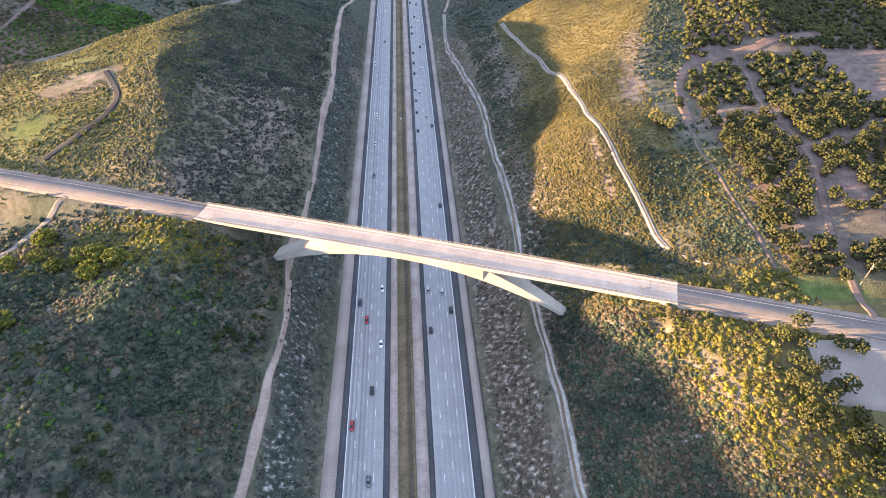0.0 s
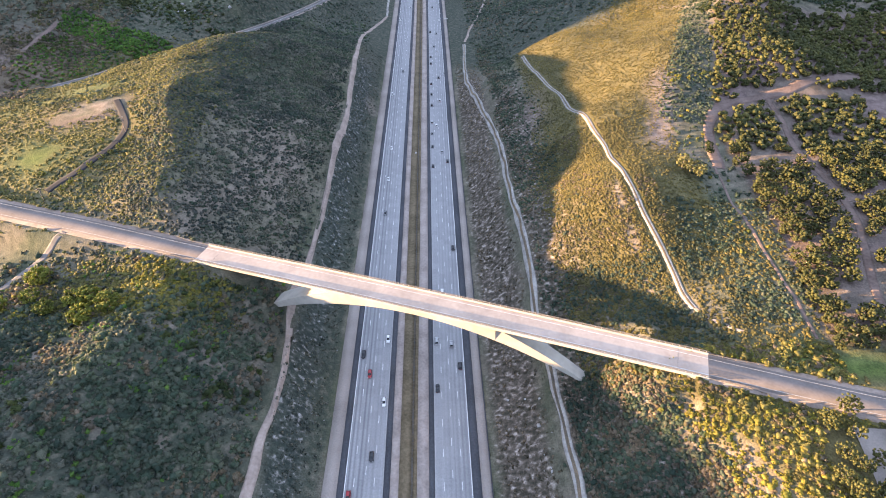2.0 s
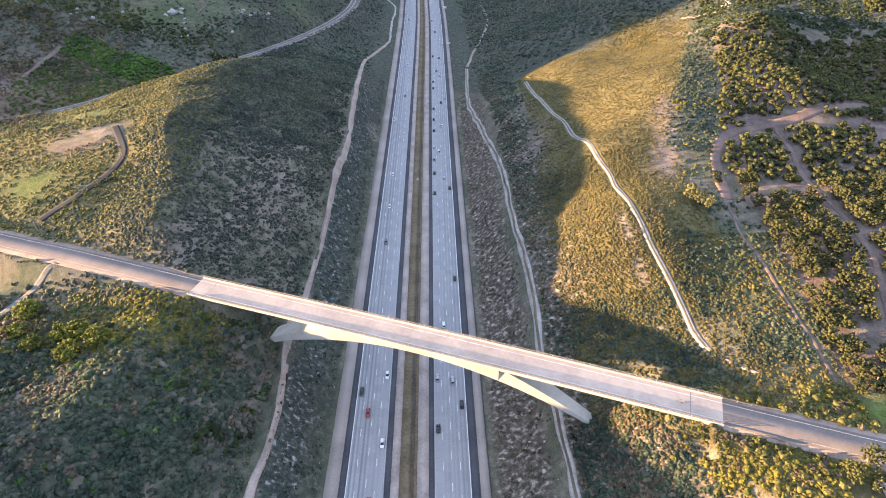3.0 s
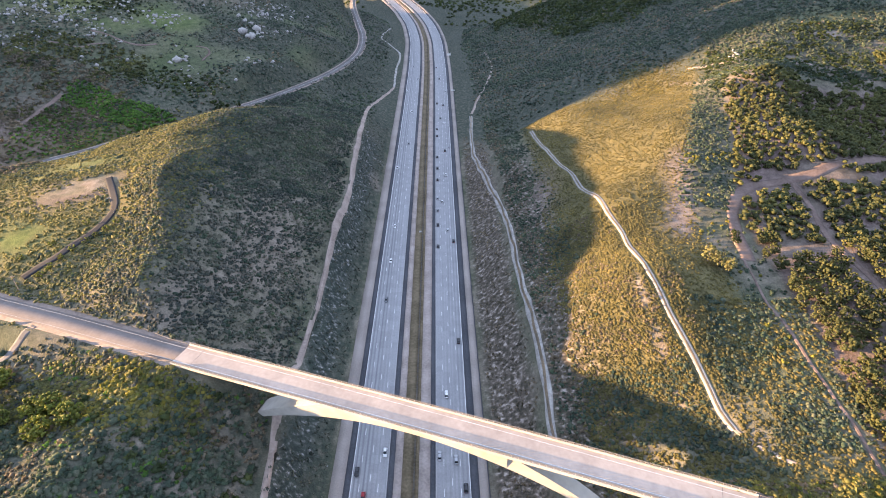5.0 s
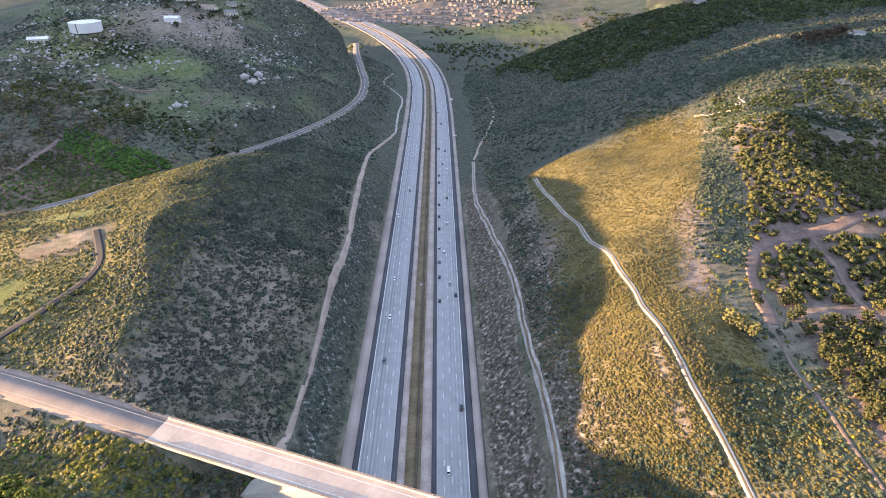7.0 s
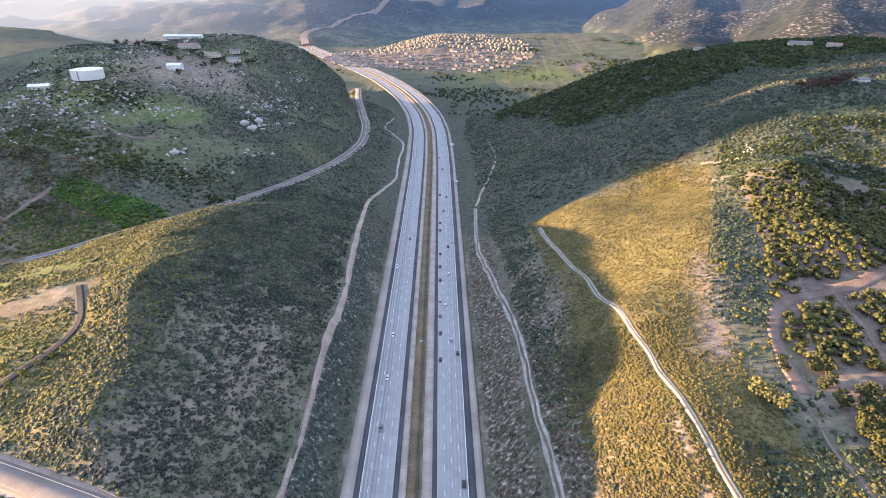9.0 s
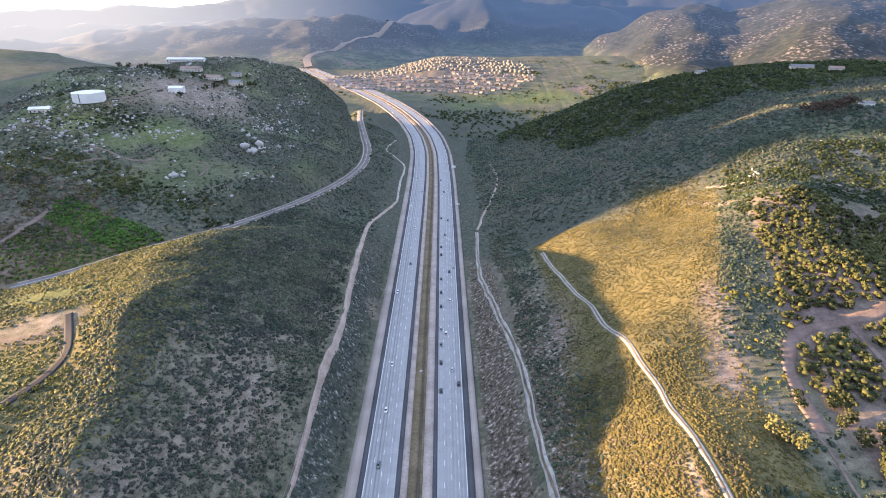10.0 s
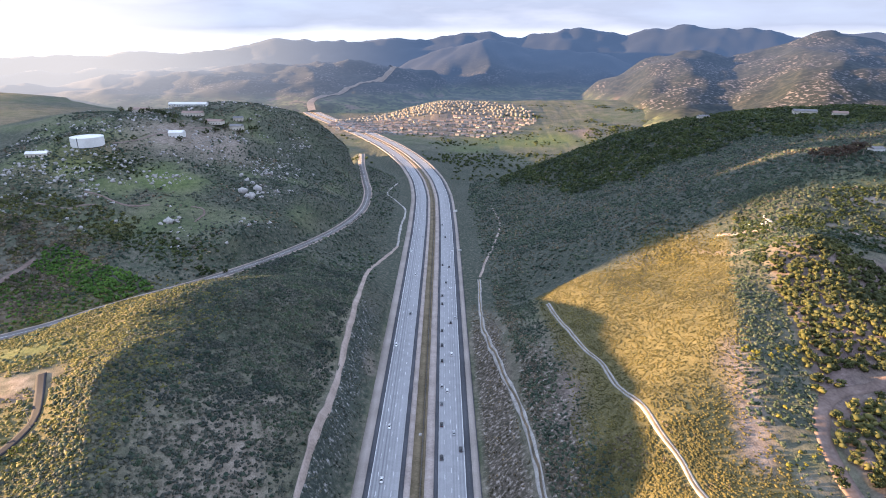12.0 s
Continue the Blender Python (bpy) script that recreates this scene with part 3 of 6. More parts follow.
def cover_at(x, y):
    """What the ground bears at a place: shares of pale soil, golden grass with sunlight painted in, lush grass, bare
    earth and rock.
    """
    d = offset(x, y)
    blot = rough(x, y, 23, 8) + 0.6 * rough(x, y, 9, 9)
    speck = 0.75 + 0.45 * rough(x, y, 6, 10)
    valley = ramp(y, 1300, 1500)
    edge, rows_edge = hill_edge(y), orchard_edge(y)
    pad = spot_at(x, y, -247, 358, 20, 9, 10, 4)
    pale = 0.6 * ramp(-d, 62, 84) * (1 - ramp(-d, 118, 146)) * ramp(y, 205, 240) * (1 - ramp(y, 330, 440)) * (0.75 + 0.3 * blot)
    pale = np.maximum(pale, 0.85 * pad * speck)
    pale = np.maximum(pale, spot_at(x, y, 320, 595, 15, 7, 0, 4))
    pale = np.maximum(pale, 0.9 * spot_at(x, y, 192, 548, 26, 3.5, -62, 4) * speck)
    # gold begins at the shadow's edge, painting sunlight on the east hill
    gold = ramp(d, 68 + 14 * ramp(y, 330, 420), 82 + 16 * ramp(y, 330, 420)) * (1 - ramp(x - edge, -3, 6)) * ramp(y, 190, 240) * (1 - ramp(y, 560, 590))
    # gold over the west hilltop, tinted for sunlight
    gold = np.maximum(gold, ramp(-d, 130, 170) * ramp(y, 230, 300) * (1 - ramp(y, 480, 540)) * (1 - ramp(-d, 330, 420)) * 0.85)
    # gold only on the spur's sunlit side, so its light is painted in
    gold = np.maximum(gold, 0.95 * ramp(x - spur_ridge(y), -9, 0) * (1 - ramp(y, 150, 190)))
    # gold on the knoll and the far west crest stands in for sunlight
    gold = np.maximum(gold, spot_at(x, y, 166, 590, 26, 34, 0, 2))
    gold = np.maximum(gold, 0.8 * spot_at(x, y, -480, 760, 60, 120, 0, 2))
    rim = spot_at(x, y, -290, 384, 55, 10, 22, 4)
    gold = np.maximum(gold, rim)
    # gold patch below the country road, painted sunlight
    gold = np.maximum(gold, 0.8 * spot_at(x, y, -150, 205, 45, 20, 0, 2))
    lush = 0.35 * rim + 0.9 * spot_at(x, y, -258, 312, 30, 17) * (0.7 + 0.4 * blot) + 0.4 * spot_at(x, y, -300, 402, 50, 11)
    lush = np.maximum(lush, 0.9 * spot_at(x, y, 152, 163, 26, 9, 0, 4))
    lush = np.maximum(lush, 0.22 * valley * ramp(rough(x, y, 160, 11) + 0.5 * rough(x, y, 60, 12), -0.1, 0.35))
    lush = np.maximum(lush, 0.4 * spot_at(x, y, 335, 640, 64, 26, 0, 4))
    lush = np.maximum(lush, 0.4 * ramp(-d, 90, 150) * ramp(y, 570, 640) * (1 - ramp(y, 1000, 1100)) * ramp(rough(x, y, 42, 13), -0.3, 0.4))
    meadow = 0.85 * spot_at(x, y, 120, 1750, 190, 85, 0, 4) + 0.6 * spot_at(x, y, -30, 1610, 70, 50, 0, 4)
    lush = np.maximum(lush, 0.8 * meadow)
    gold = np.maximum(gold, 0.45 * meadow)
    earth = ramp(x - rows_edge, -3, 3) * ramp(y, 158, 176) * (1 - 0.75 * ramp(y, 495, 520)) * (1 - ramp(y, 590, 640)) * (0.75 + 0.3 * blot)
    scar = np.exp(-((x - 128 - 0.22 * (y - 347)) / (7.0 + 2.6 * blot)) ** 2) * ramp(y, 305, 330) * (1 - ramp(y, 388, 425)) * (0.95 + 0.4 * rough(x, y, 9, 15))
    earth = np.maximum(earth, 0.85 * scar)
    pale = np.maximum(pale, 0.8 * scar * speck)
    pale = np.maximum(pale, 0.42 * spot_at(x, y, 52, 404, 9, 30, -10, 2) * speck)
    earth = np.maximum(earth, 0.95 * spot_at(x, y, 52, 404, 10, 32, -10, 2) * speck)
    earth = np.maximum(earth, 0.75 * spot_at(x, y, -385, 480, 42, 62, 0, 4) * speck)
    hilltop = spot_at(x, y, -405, 872, 72, 66, 25, 4) * (0.8 + 0.4 * blot)
    earth = np.maximum(earth, 0.4 * hilltop)
    pale = np.maximum(pale, 0.95 * spot_at(x, y, 98, 124, 30, 6, -62, 4) * (0.6 + 0.6 * rough(x, y, 5, 17)))
    lush = np.maximum(lush, 0.65 * spot_at(x, y, -362, 735, 48, 32, 0, 4) + 0.5 * spot_at(x, y, -408, 690, 34, 18, 0, 4))
    earth = np.maximum(earth, 0.8 * spot_at(x, y, -247, 354, 27, 15, 10, 4) - pad)
    pale = np.maximum(pale, 0.9 * spot_at(x, y, GULLY[0], GULLY[1], 7, 17, 20, 4) * (0.7 + 0.5 * rough(x, y, 3, 18)))
    break_line = np.interp(y, (205, 230, 255, 290, 310), (94, 90, 85, 82, 82))
    pale = np.maximum(pale, 0.9 * np.exp(-((x - break_line) / 2.6) ** 2) * ramp(y, 200, 215) * (1 - ramp(y, 295, 312)) * ramp(rough(x, y, 13, 16), -0.5, 0.3))
    earth = np.maximum(earth, 0.8 * spot_at(x, y, 310, 1850, 50, 70, 35, 4))
    earth = np.maximum(earth, 0.6 * valley * spot_at(x, y, -190, 2090, 340, 320, 0, 6))
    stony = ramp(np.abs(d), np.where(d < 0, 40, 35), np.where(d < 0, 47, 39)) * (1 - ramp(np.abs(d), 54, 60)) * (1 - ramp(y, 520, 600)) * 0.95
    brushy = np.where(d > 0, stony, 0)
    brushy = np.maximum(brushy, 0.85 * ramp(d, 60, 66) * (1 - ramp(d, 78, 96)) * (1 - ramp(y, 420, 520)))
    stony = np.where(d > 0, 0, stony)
    gold, lush, earth = gold * (1 - pad), lush * (1 - pad), earth * (1 - pad)
    bare = np.clip(1.4 * np.maximum(np.maximum(np.maximum(lush, earth), np.maximum(gold, pale)), hilltop), 0, 1)
    # darkens the far east hillside as painted shade, besides real brush cover
    litter_shade = np.where(d > 0, 0.97, 0.38 + 0.57 * ramp(x, -390, -270)) * ramp(y, 540, 600) * (1 - 0.6 * ramp(y, 1450, 1750)) * (1 - bare)
    litter_shade = np.maximum(litter_shade, 0.85 * ramp(x - edge, 0, 6) * (1 - ramp(x - rows_edge, -8, -2)) * ramp(y, 325, 350) * (1 - bare))
    litter_shade = np.maximum(litter_shade, 0.9 * ramp(-d, 58, 64) * (1 - ramp(y, 205, 235)) * (1 - gold))
    near_west = ramp(-d, 60, 70) * (1 - ramp(y, 190, 225))
    pale = np.maximum(pale, 0.55 * near_west * ramp(rough(x, y, 15, 78) + 0.6 * rough(x, y, 6, 79), 0.15, 0.75))
    lush = np.maximum(lush, 0.35 * near_west * ramp(rough(x, y, 32, 80), 0.1, 0.6))
    # the spur's west side, coloured as it looks in shade
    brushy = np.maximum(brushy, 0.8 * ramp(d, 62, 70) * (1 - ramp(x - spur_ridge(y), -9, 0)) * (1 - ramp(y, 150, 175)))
    litter_shade = np.maximum(litter_shade, 0.9 * ramp(-d, 35, 37) * (1 - ramp(-d, 42, 50)))
    litter_shade = np.maximum(litter_shade, 0.6 * ramp(-d, 62, 84) * ramp(y, 330, 440) * (1 - bare))
    return {k: np.clip(v, 0, 1) for k, v in (("pale", np.maximum(pale, hilltop)), ("gold", gold * (1 - valley) + 0.4 * meadow), ("lush", lush), ("earth", earth), ("litter_shade", litter_shade), ("stony", stony), ("brushy", brushy))}


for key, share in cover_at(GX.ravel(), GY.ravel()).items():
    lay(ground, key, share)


# ---- the distance: hills and mountains behind the valley ----
def ridge(bearing, low, crest):
    return np.interp(bearing, low, crest)


def east_mountain(bearing, r):
    """The rocky mountain east of the valley, with a long front slope."""
    crest = ridge(bearing, (7, 9, 10.5, 12, 13.5, 16, 19, 20.5, 23, 26, 28, 30, 33, 36, 50, 70), (-60, -40, 10, 60, 100, 165, 195, 195, 178, 215, 250, 264, 244, 234, 180, 60))
    return crest - np.where(r < 2900, 0.17, 0.3) * np.abs(r - 2900)


def far_height(bearing, r):
    """Level of the distant land by bearing (degrees east of ahead) and distance."""
    px, py = r * np.sin(np.radians(bearing)), 124 + r * np.cos(np.radians(bearing))
    bearing = bearing + 0.8 * rough(px, py, 330, 24) + 0.5 * rough(px, py, 120, 25)
    z = -30 + 0.018 * (r - 2300)
    z = np.maximum(z, east_mountain(bearing, r))
    z = np.maximum(z, ridge(bearing, (-60, -42, -38, -34, -30, -25, -20, -16, -12, -8, -5, -3), (60, 30, 45, 80, 90, 112, 118, 140, 125, 100, 80, 10)) - 0.16 * np.abs(r - 3300))
    z = np.maximum(z, ridge(bearing, (-8, -5, -2, 0.3, 3, 5, 8.8, 12, 15), (90, 170, 230, 280, 230, 195, 205, 150, 80)) - 0.3 * np.abs(r - 3950))
    z = np.maximum(z, ridge(bearing, (-90, -40, -25, -20, -12, -6, -3, 0.3, 3, 8, 13, 19, 24, 28, 35, 90), (120, 150, 190, 262, 262, 277, 310, 338, 280, 346, 312, 368, 332, 290, 330, 300)) - 0.45 * np.abs(r - 4520))
    x, y = px, py
    return z + ramp(z, -25, 60) * (20 * rough(x, y, 210, 21) + 11 * rough(x, y, 85, 22) + 5 * rough(x, y, 34, 23))


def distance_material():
    """Far land: dark chaparral with granite outcrops near, blue-grey slopes far, with evening haze and cloud shade
    painted in.
    """
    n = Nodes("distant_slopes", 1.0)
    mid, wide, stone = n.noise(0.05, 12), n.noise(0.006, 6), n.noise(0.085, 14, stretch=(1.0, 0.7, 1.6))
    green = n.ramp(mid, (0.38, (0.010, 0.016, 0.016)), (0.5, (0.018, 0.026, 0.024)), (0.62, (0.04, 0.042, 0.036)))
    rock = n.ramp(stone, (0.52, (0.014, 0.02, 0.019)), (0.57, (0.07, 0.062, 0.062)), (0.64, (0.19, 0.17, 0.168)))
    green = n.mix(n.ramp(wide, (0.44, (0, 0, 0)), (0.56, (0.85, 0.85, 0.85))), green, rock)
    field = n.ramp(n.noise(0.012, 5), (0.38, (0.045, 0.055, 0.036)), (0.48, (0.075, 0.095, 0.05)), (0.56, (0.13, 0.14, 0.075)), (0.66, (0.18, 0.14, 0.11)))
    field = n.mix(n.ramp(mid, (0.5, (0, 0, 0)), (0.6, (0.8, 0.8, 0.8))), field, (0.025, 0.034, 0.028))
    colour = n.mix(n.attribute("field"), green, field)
    # haze put in as emission, blue far off and pale to the west
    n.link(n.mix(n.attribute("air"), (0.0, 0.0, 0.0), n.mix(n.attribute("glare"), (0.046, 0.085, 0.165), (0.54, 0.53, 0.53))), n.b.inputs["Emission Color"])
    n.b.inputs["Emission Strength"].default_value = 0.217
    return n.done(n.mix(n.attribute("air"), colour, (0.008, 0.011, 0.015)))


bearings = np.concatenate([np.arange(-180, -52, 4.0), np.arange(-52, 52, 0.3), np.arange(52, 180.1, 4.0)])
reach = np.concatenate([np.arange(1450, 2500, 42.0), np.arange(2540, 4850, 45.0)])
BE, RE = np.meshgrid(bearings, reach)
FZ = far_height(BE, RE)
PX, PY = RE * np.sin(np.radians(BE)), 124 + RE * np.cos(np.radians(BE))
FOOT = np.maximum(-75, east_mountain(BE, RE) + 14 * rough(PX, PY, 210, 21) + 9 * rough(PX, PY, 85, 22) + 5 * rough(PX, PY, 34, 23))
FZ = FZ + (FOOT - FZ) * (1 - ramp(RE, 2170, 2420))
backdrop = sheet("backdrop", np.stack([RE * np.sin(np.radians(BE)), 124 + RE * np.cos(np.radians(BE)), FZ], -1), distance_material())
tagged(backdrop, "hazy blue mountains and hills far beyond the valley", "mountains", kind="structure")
# painted haze: shares of bluish air and of pale western glow
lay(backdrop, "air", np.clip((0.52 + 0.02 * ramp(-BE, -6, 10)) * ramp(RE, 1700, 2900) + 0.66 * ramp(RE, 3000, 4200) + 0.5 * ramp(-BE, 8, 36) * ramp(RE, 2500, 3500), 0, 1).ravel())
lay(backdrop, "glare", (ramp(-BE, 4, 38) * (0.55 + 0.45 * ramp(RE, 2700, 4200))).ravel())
lay(backdrop, "field", ramp(-FZ, -30, 5).ravel())
far_line = curve_through([(-668, 2335), (-708, 2470), (-681, 2582), (-627, 2731), (-560, 2931), (-492, 3221), (-470, 3330), (-520, 3420)], 30)
far_way = np.gradient(far_line, axis=0)
far_way /= np.linalg.norm(far_way, axis=1)[:, None]
far_side = np.stack([far_way[:, 1], -far_way[:, 0]], 1)
far_xy = far_line[:, None] + far_side[:, None] * np.array([-15.0, -5, 5, 15])[None, :, None]
far_z = far_height(np.degrees(np.arctan2(far_xy[..., 0], far_xy[..., 1] - 124)), np.hypot(far_xy[..., 0], far_xy[..., 1] - 124)) + 3
tagged(sheet("distant_road", np.concatenate([far_xy, far_z[..., None]], -1), MAT["road"]), "pale freeway running on into the distance", "road", kind="structure")


# ---- freeway ----
def road_point(s, d, lift=0.0):
    """A place on the freeway: station s, d metres east of the centre line."""
    x, z, c = np.interp(s, FINE_Y, FINE_X), np.interp(s, FINE_Y, FINE_Z), np.interp(s, FINE_Y, FINE_COS)
    turn = np.interp(s, FINE_Y, np.gradient(FINE_X, FINE_Y)) * c
    return np.stack([x + d * c, s - d * turn, z + lift + 0 * d], -1)


STATIONS = np.concatenate([np.arange(-500, 900, 10.0), np.arange(900, 2500, 14.0)])


def road_strip(name, d0, d1, lift, material, label, category, across=2, depth=0.4, first=-500, last=2490, parent=None):
    """A strip of the roadway with turned-down edges."""
    s = STATIONS[(STATIONS >= first) & (STATIONS <= last)]
    d = np.linspace(d0, d1, across)
    columns = [road_point(s, s * 0 + d0, lift - depth)] + [road_point(s, s * 0 + q, lift) for q in d] + [road_point(s, s * 0 + d1, lift - depth)]
    ob = sheet(name, np.stack(columns, 1), material)
    ob.parent = parent
    uv = ob.data.uv_layers.new(name="UVMap")
    at = np.zeros(len(ob.data.loops), np.int32)
    ob.data.loops.foreach_get("vertex_index", at)
    across_d = np.tile(np.concatenate([[d0], d, [d1]]), len(s))
    along = np.repeat(s, across + 2)
    uv.data.foreach_set("uv", np.stack([across_d[at], along[at]], 1).astype(np.float32).ravel())
    if not parent:
        tagged(ob, label, category, kind="structure")
    return ob, across_d


for side, d0, d1, tracks in (("west", -25.9, -10.1, ((-24.5, 0.75), (-22.7, 0.55), (-20.4, 0.75), (-18.6, 0.55), (-16.6, 0.22), (-14.9, 0.2))), ("east", 10.75, 25.9, ((24.7, 0.5), (22.9, 0.45), (20.9, 0.3), (19.2, 0.28), (17.2, 0.12), (15.5, 0.12)))):
    lanes, across_d = road_strip("road", d0, d1, 0.0, MAT["lanes"], "grey grooved concrete freeway lanes with dark wheel tracks", "road", across=62)
    worn = np.zeros(len(across_d))
    for centre, depth in tracks:
        worn = np.maximum(worn, depth * np.exp(-((across_d - centre) / 0.42) ** 2))
    lay(lanes, "worn", worn)
for d0, d1, key, lift, label in (
    (-28.7, -25.9, "asphalt", -0.01, "dark asphalt outer shoulder of the freeway"), (-34.6, -28.7, "pale_shoulder", -0.03, "pale gravel verge beside the freeway"),
    (-10.1, -7.5, "asphalt", -0.01, "dark asphalt inner shoulder of the freeway"), (-7.5, -4.0, "median_dirt", -0.04, "pale dirt strip along the median"),
    (-4.0, 1.6, "median_grass", -0.08, "dry grass strip along the median"), (1.6, 3.4, "median_grass", -0.10, "thin dry grass beside the median rail"), (3.4, 8.4, "median_dirt", -0.04, "pale dirt strip along the median"),
    (8.4, 10.75, "asphalt", -0.01, "dark asphalt inner shoulder of the freeway"), (25.9, 29.6, "asphalt", -0.01, "dark asphalt outer shoulder of the freeway"), (29.6, 33.6, "pale_shoulder", -0.03, "pale gravel verge beside the freeway")):
    road_strip("shoulder", d0, d1, lift, MAT[key], label, "road shoulder")
for d, w, key in ((-25.7, 0.28, "white_line"), (-10.45, 0.16, "faded_line"), (11.1, 0.16, "faded_line"), (25.7, 0.28, "white_line")):
    road_strip("edge_line", d - w / 2, d + w / 2, 0.012, MAT[key], "painted edge line along the freeway lanes", "road marking", depth=0.01)
road_strip("drainage_dike", 33.6, 34.0, 0.18, MAT["asphalt"], "low dark asphalt drainage dike beside the verge", "kerb", depth=0.5, last=900)

dash_v, dash_f = [], []
for d in (-22.1, -17.65, -13.9, 14.45, 18.1, 21.8):
    for s in np.arange(40, 1500, 14.63):
        a = s + (5.2 if d in (-17.65, 18.1) else 0.0) + (2.4 if d < 0 else 0.0)
        q = road_point(np.array([a, a, a + 3.7, a + 3.7]), np.array([d - 0.1, d + 0.1, d + 0.1, d - 0.1]), 0.014)
        dash_f.append([len(dash_v) + k for k in range(4)])
        dash_v.extend(q)
tagged(from_arrays("lane_dashes", np.array(dash_v), dash_f, MAT["white_line"]), "white dashed lane lines painted on the freeway", "road marking", kind="stuff")


def box(bm, x0, x1, y0, y1, z0, z1, m=None):
    """Adds a box to a bmesh."""
    verts = bmesh.ops.create_cube(bm, size=1.0, matrix=Matrix.Translation(((x0 + x1) / 2, (y0 + y1) / 2, (z0 + z1) / 2)) @ Matrix.Diagonal((x1 - x0, y1 - y0, z1 - z0, 1)))["verts"]
    if m is not None:
        bmesh.ops.transform(bm, matrix=m, verts=verts)
    return verts


# the steel guard rail in the median
median_rail = new("median_guard_rail")
tagged(median_rail, "long weathered steel guard rail on posts in the median", "guard rail")
for d in (1.15, 1.55):
    road_strip("rail_beam", d - 0.06, d + 0.06, 0.75, MAT["rail"], "", "", depth=0.32, first=40, last=1400, parent=median_rail)
post_bm = bmesh.new()
box(post_bm, -0.08, 0.08, -0.1, 0.1, -0.3, 0.75)
post = part("post", post_bm, MAT["rail"], median_rail)
for s in np.arange(70, 640, 4.0):
    x, y, z = road_point(np.array([s]), np.array([1.35]))[0]
    q = post if s == 70 else new("post", post.data)
    q.parent, q.location = median_rail, (x, y, z)
drain_bm = bmesh.new()
box(drain_bm, -0.9, 0.9, -1.2, 1.2, -0.3, 0.25)
bmesh.ops.bevel(drain_bm, geom=drain_bm.edges[:], offset=0.12, segments=2, affect="EDGES")
drain = part("drain_inlet", drain_bm, MAT["ditch"])
tagged(drain, "small concrete drain inlet in the median grass", "drain")
drain.location = road_point(np.array([400.0]), np.array([-0.4]))[0]

# ---- country road, old highway, tracks and ditches ----

def graded(name, line, width, material, label, lift=0.0, step=5.0, shift=0.0):
    """A strip with a level cross-section along a line with levels."""
    p = curve_through(line, step)
    way = np.gradient(p[:, :2], axis=0)
    way /= np.linalg.norm(way, axis=1)[:, None]
    side = np.stack([way[:, 1], -way[:, 0], 0 * way[:, 0]], 1)
    columns = [p + side * (shift + k * width / 2) + np.array((0, 0, lift - drop)) for k, drop in ((-1, 0.45), (-1, 0), (1, 0), (1, 0.45))]
    return tagged(sheet(name, np.stack(columns, 1), material, smooth=False), label, "road", kind="structure")


for line in (LANE_WEST, LANE_EAST):
    graded("dirt_verge", line, 15.5, MAT["dirt"], "pale dirt verge along the country road", lift=-0.16)
    graded("road", line, 10.6, MAT["road"], "worn grey asphalt country road leading to the bridge", lift=-0.02)
    for shift in (-4.0, 4.0):
        graded("edge_line", line, 0.2, MAT["faded_line"], "faded white edge line on the country road", lift=0.0, shift=shift)
graded("old_highway", OLD_ROAD, 9.5, MAT["old_road"], "two-lane old highway curving round the hill", lift=0.1)
for shift in (-5.6, 5.6):
    graded("dirt_verge", OLD_ROAD, 2.0, MAT["dirt"], "narrow dirt verge along the old highway", lift=0.0, shift=shift)
for shift in (-0.25, 0.25):
    graded("centre_line", OLD_ROAD, 0.25, MAT["faded_line"], "faded centre line of the old highway", lift=0.125, shift=shift)

draped("dirt_track", [(-72.0, 60.0), (-74.8, 88.8), (-75.5, 132.9), (-74.9, 167.0), (-81.0, 210.1), (-83.1, 261.3), (-84.3, 308.9), (-86.6, 372.9), (-92.7, 440.6), (-98.3, 506.7), (-104.9, 569.7), (-112.0, 640.0), (-107.0, 712.0), (-99.0, 756.0)], 3.6, MAT["dirt"], wobble=0.5, label="pale dirt maintenance track on a bench of the cut slope", category="track")
draped("drainage_ditch", [(-99.0, 756.0), (-103.0, 800.0), (-106.0, 838.0), (-111.0, 922.0), (-137.0, 980.0), (-152.0, 1008.0), (-150.0, 1108.0)], 2.6, MAT["ditch"], wobble=0.5, label="pale concrete drainage channel winding beside the freeway", category="ditch")
EAST_DITCH = [(51.0, 60.0), (49.7, 85.6), (48.8, 117.6), (46.2, 155.7), (43.7, 184.5), (41.3, 210.8), (40.7, 223.9), (40.0, 237.9), (38.7, 253.3), (37.3, 273.3), (35.5, 294.1), (33.6, 317.1), (31.6, 338.8), (29.5, 376.8), (24.5, 416.9), (16.9, 453.2), (5.9, 524.4), (2.1, 591.5), (1.0, 655.0)]
draped("ditch_bank", EAST_DITCH, 3.4, MAT["ditch"], wobble=0.7, label="weathered pale concrete drainage ditch along a bench", category="ditch")
draped("ditch_bed", EAST_DITCH, 1.1, MAT["scrub_brown"], lift=0.3, wobble=0.7, label="dark silted bed of the drainage ditch", category="ditch")
draped("gravel_track", GRAVEL_WALK, 2.5, MAT["ditch"], wobble=0.4, label="pale gravel drainage track down the golden hillside", category="track")
draped("track_rut", GRAVEL_WALK, 0.8, MAT["scrub_brown"], lift=0.3, wobble=0.4, label="dark eroded rut along the gravel track", category="track")
draped("gravel_track", [(106.4, 196.2), (109.8, 189.6), (115.9, 182.6), (121.0, 178.2)], 1.4, MAT["dirt"], wobble=0.4, label="narrow dirt end of the hillside track", category="track")
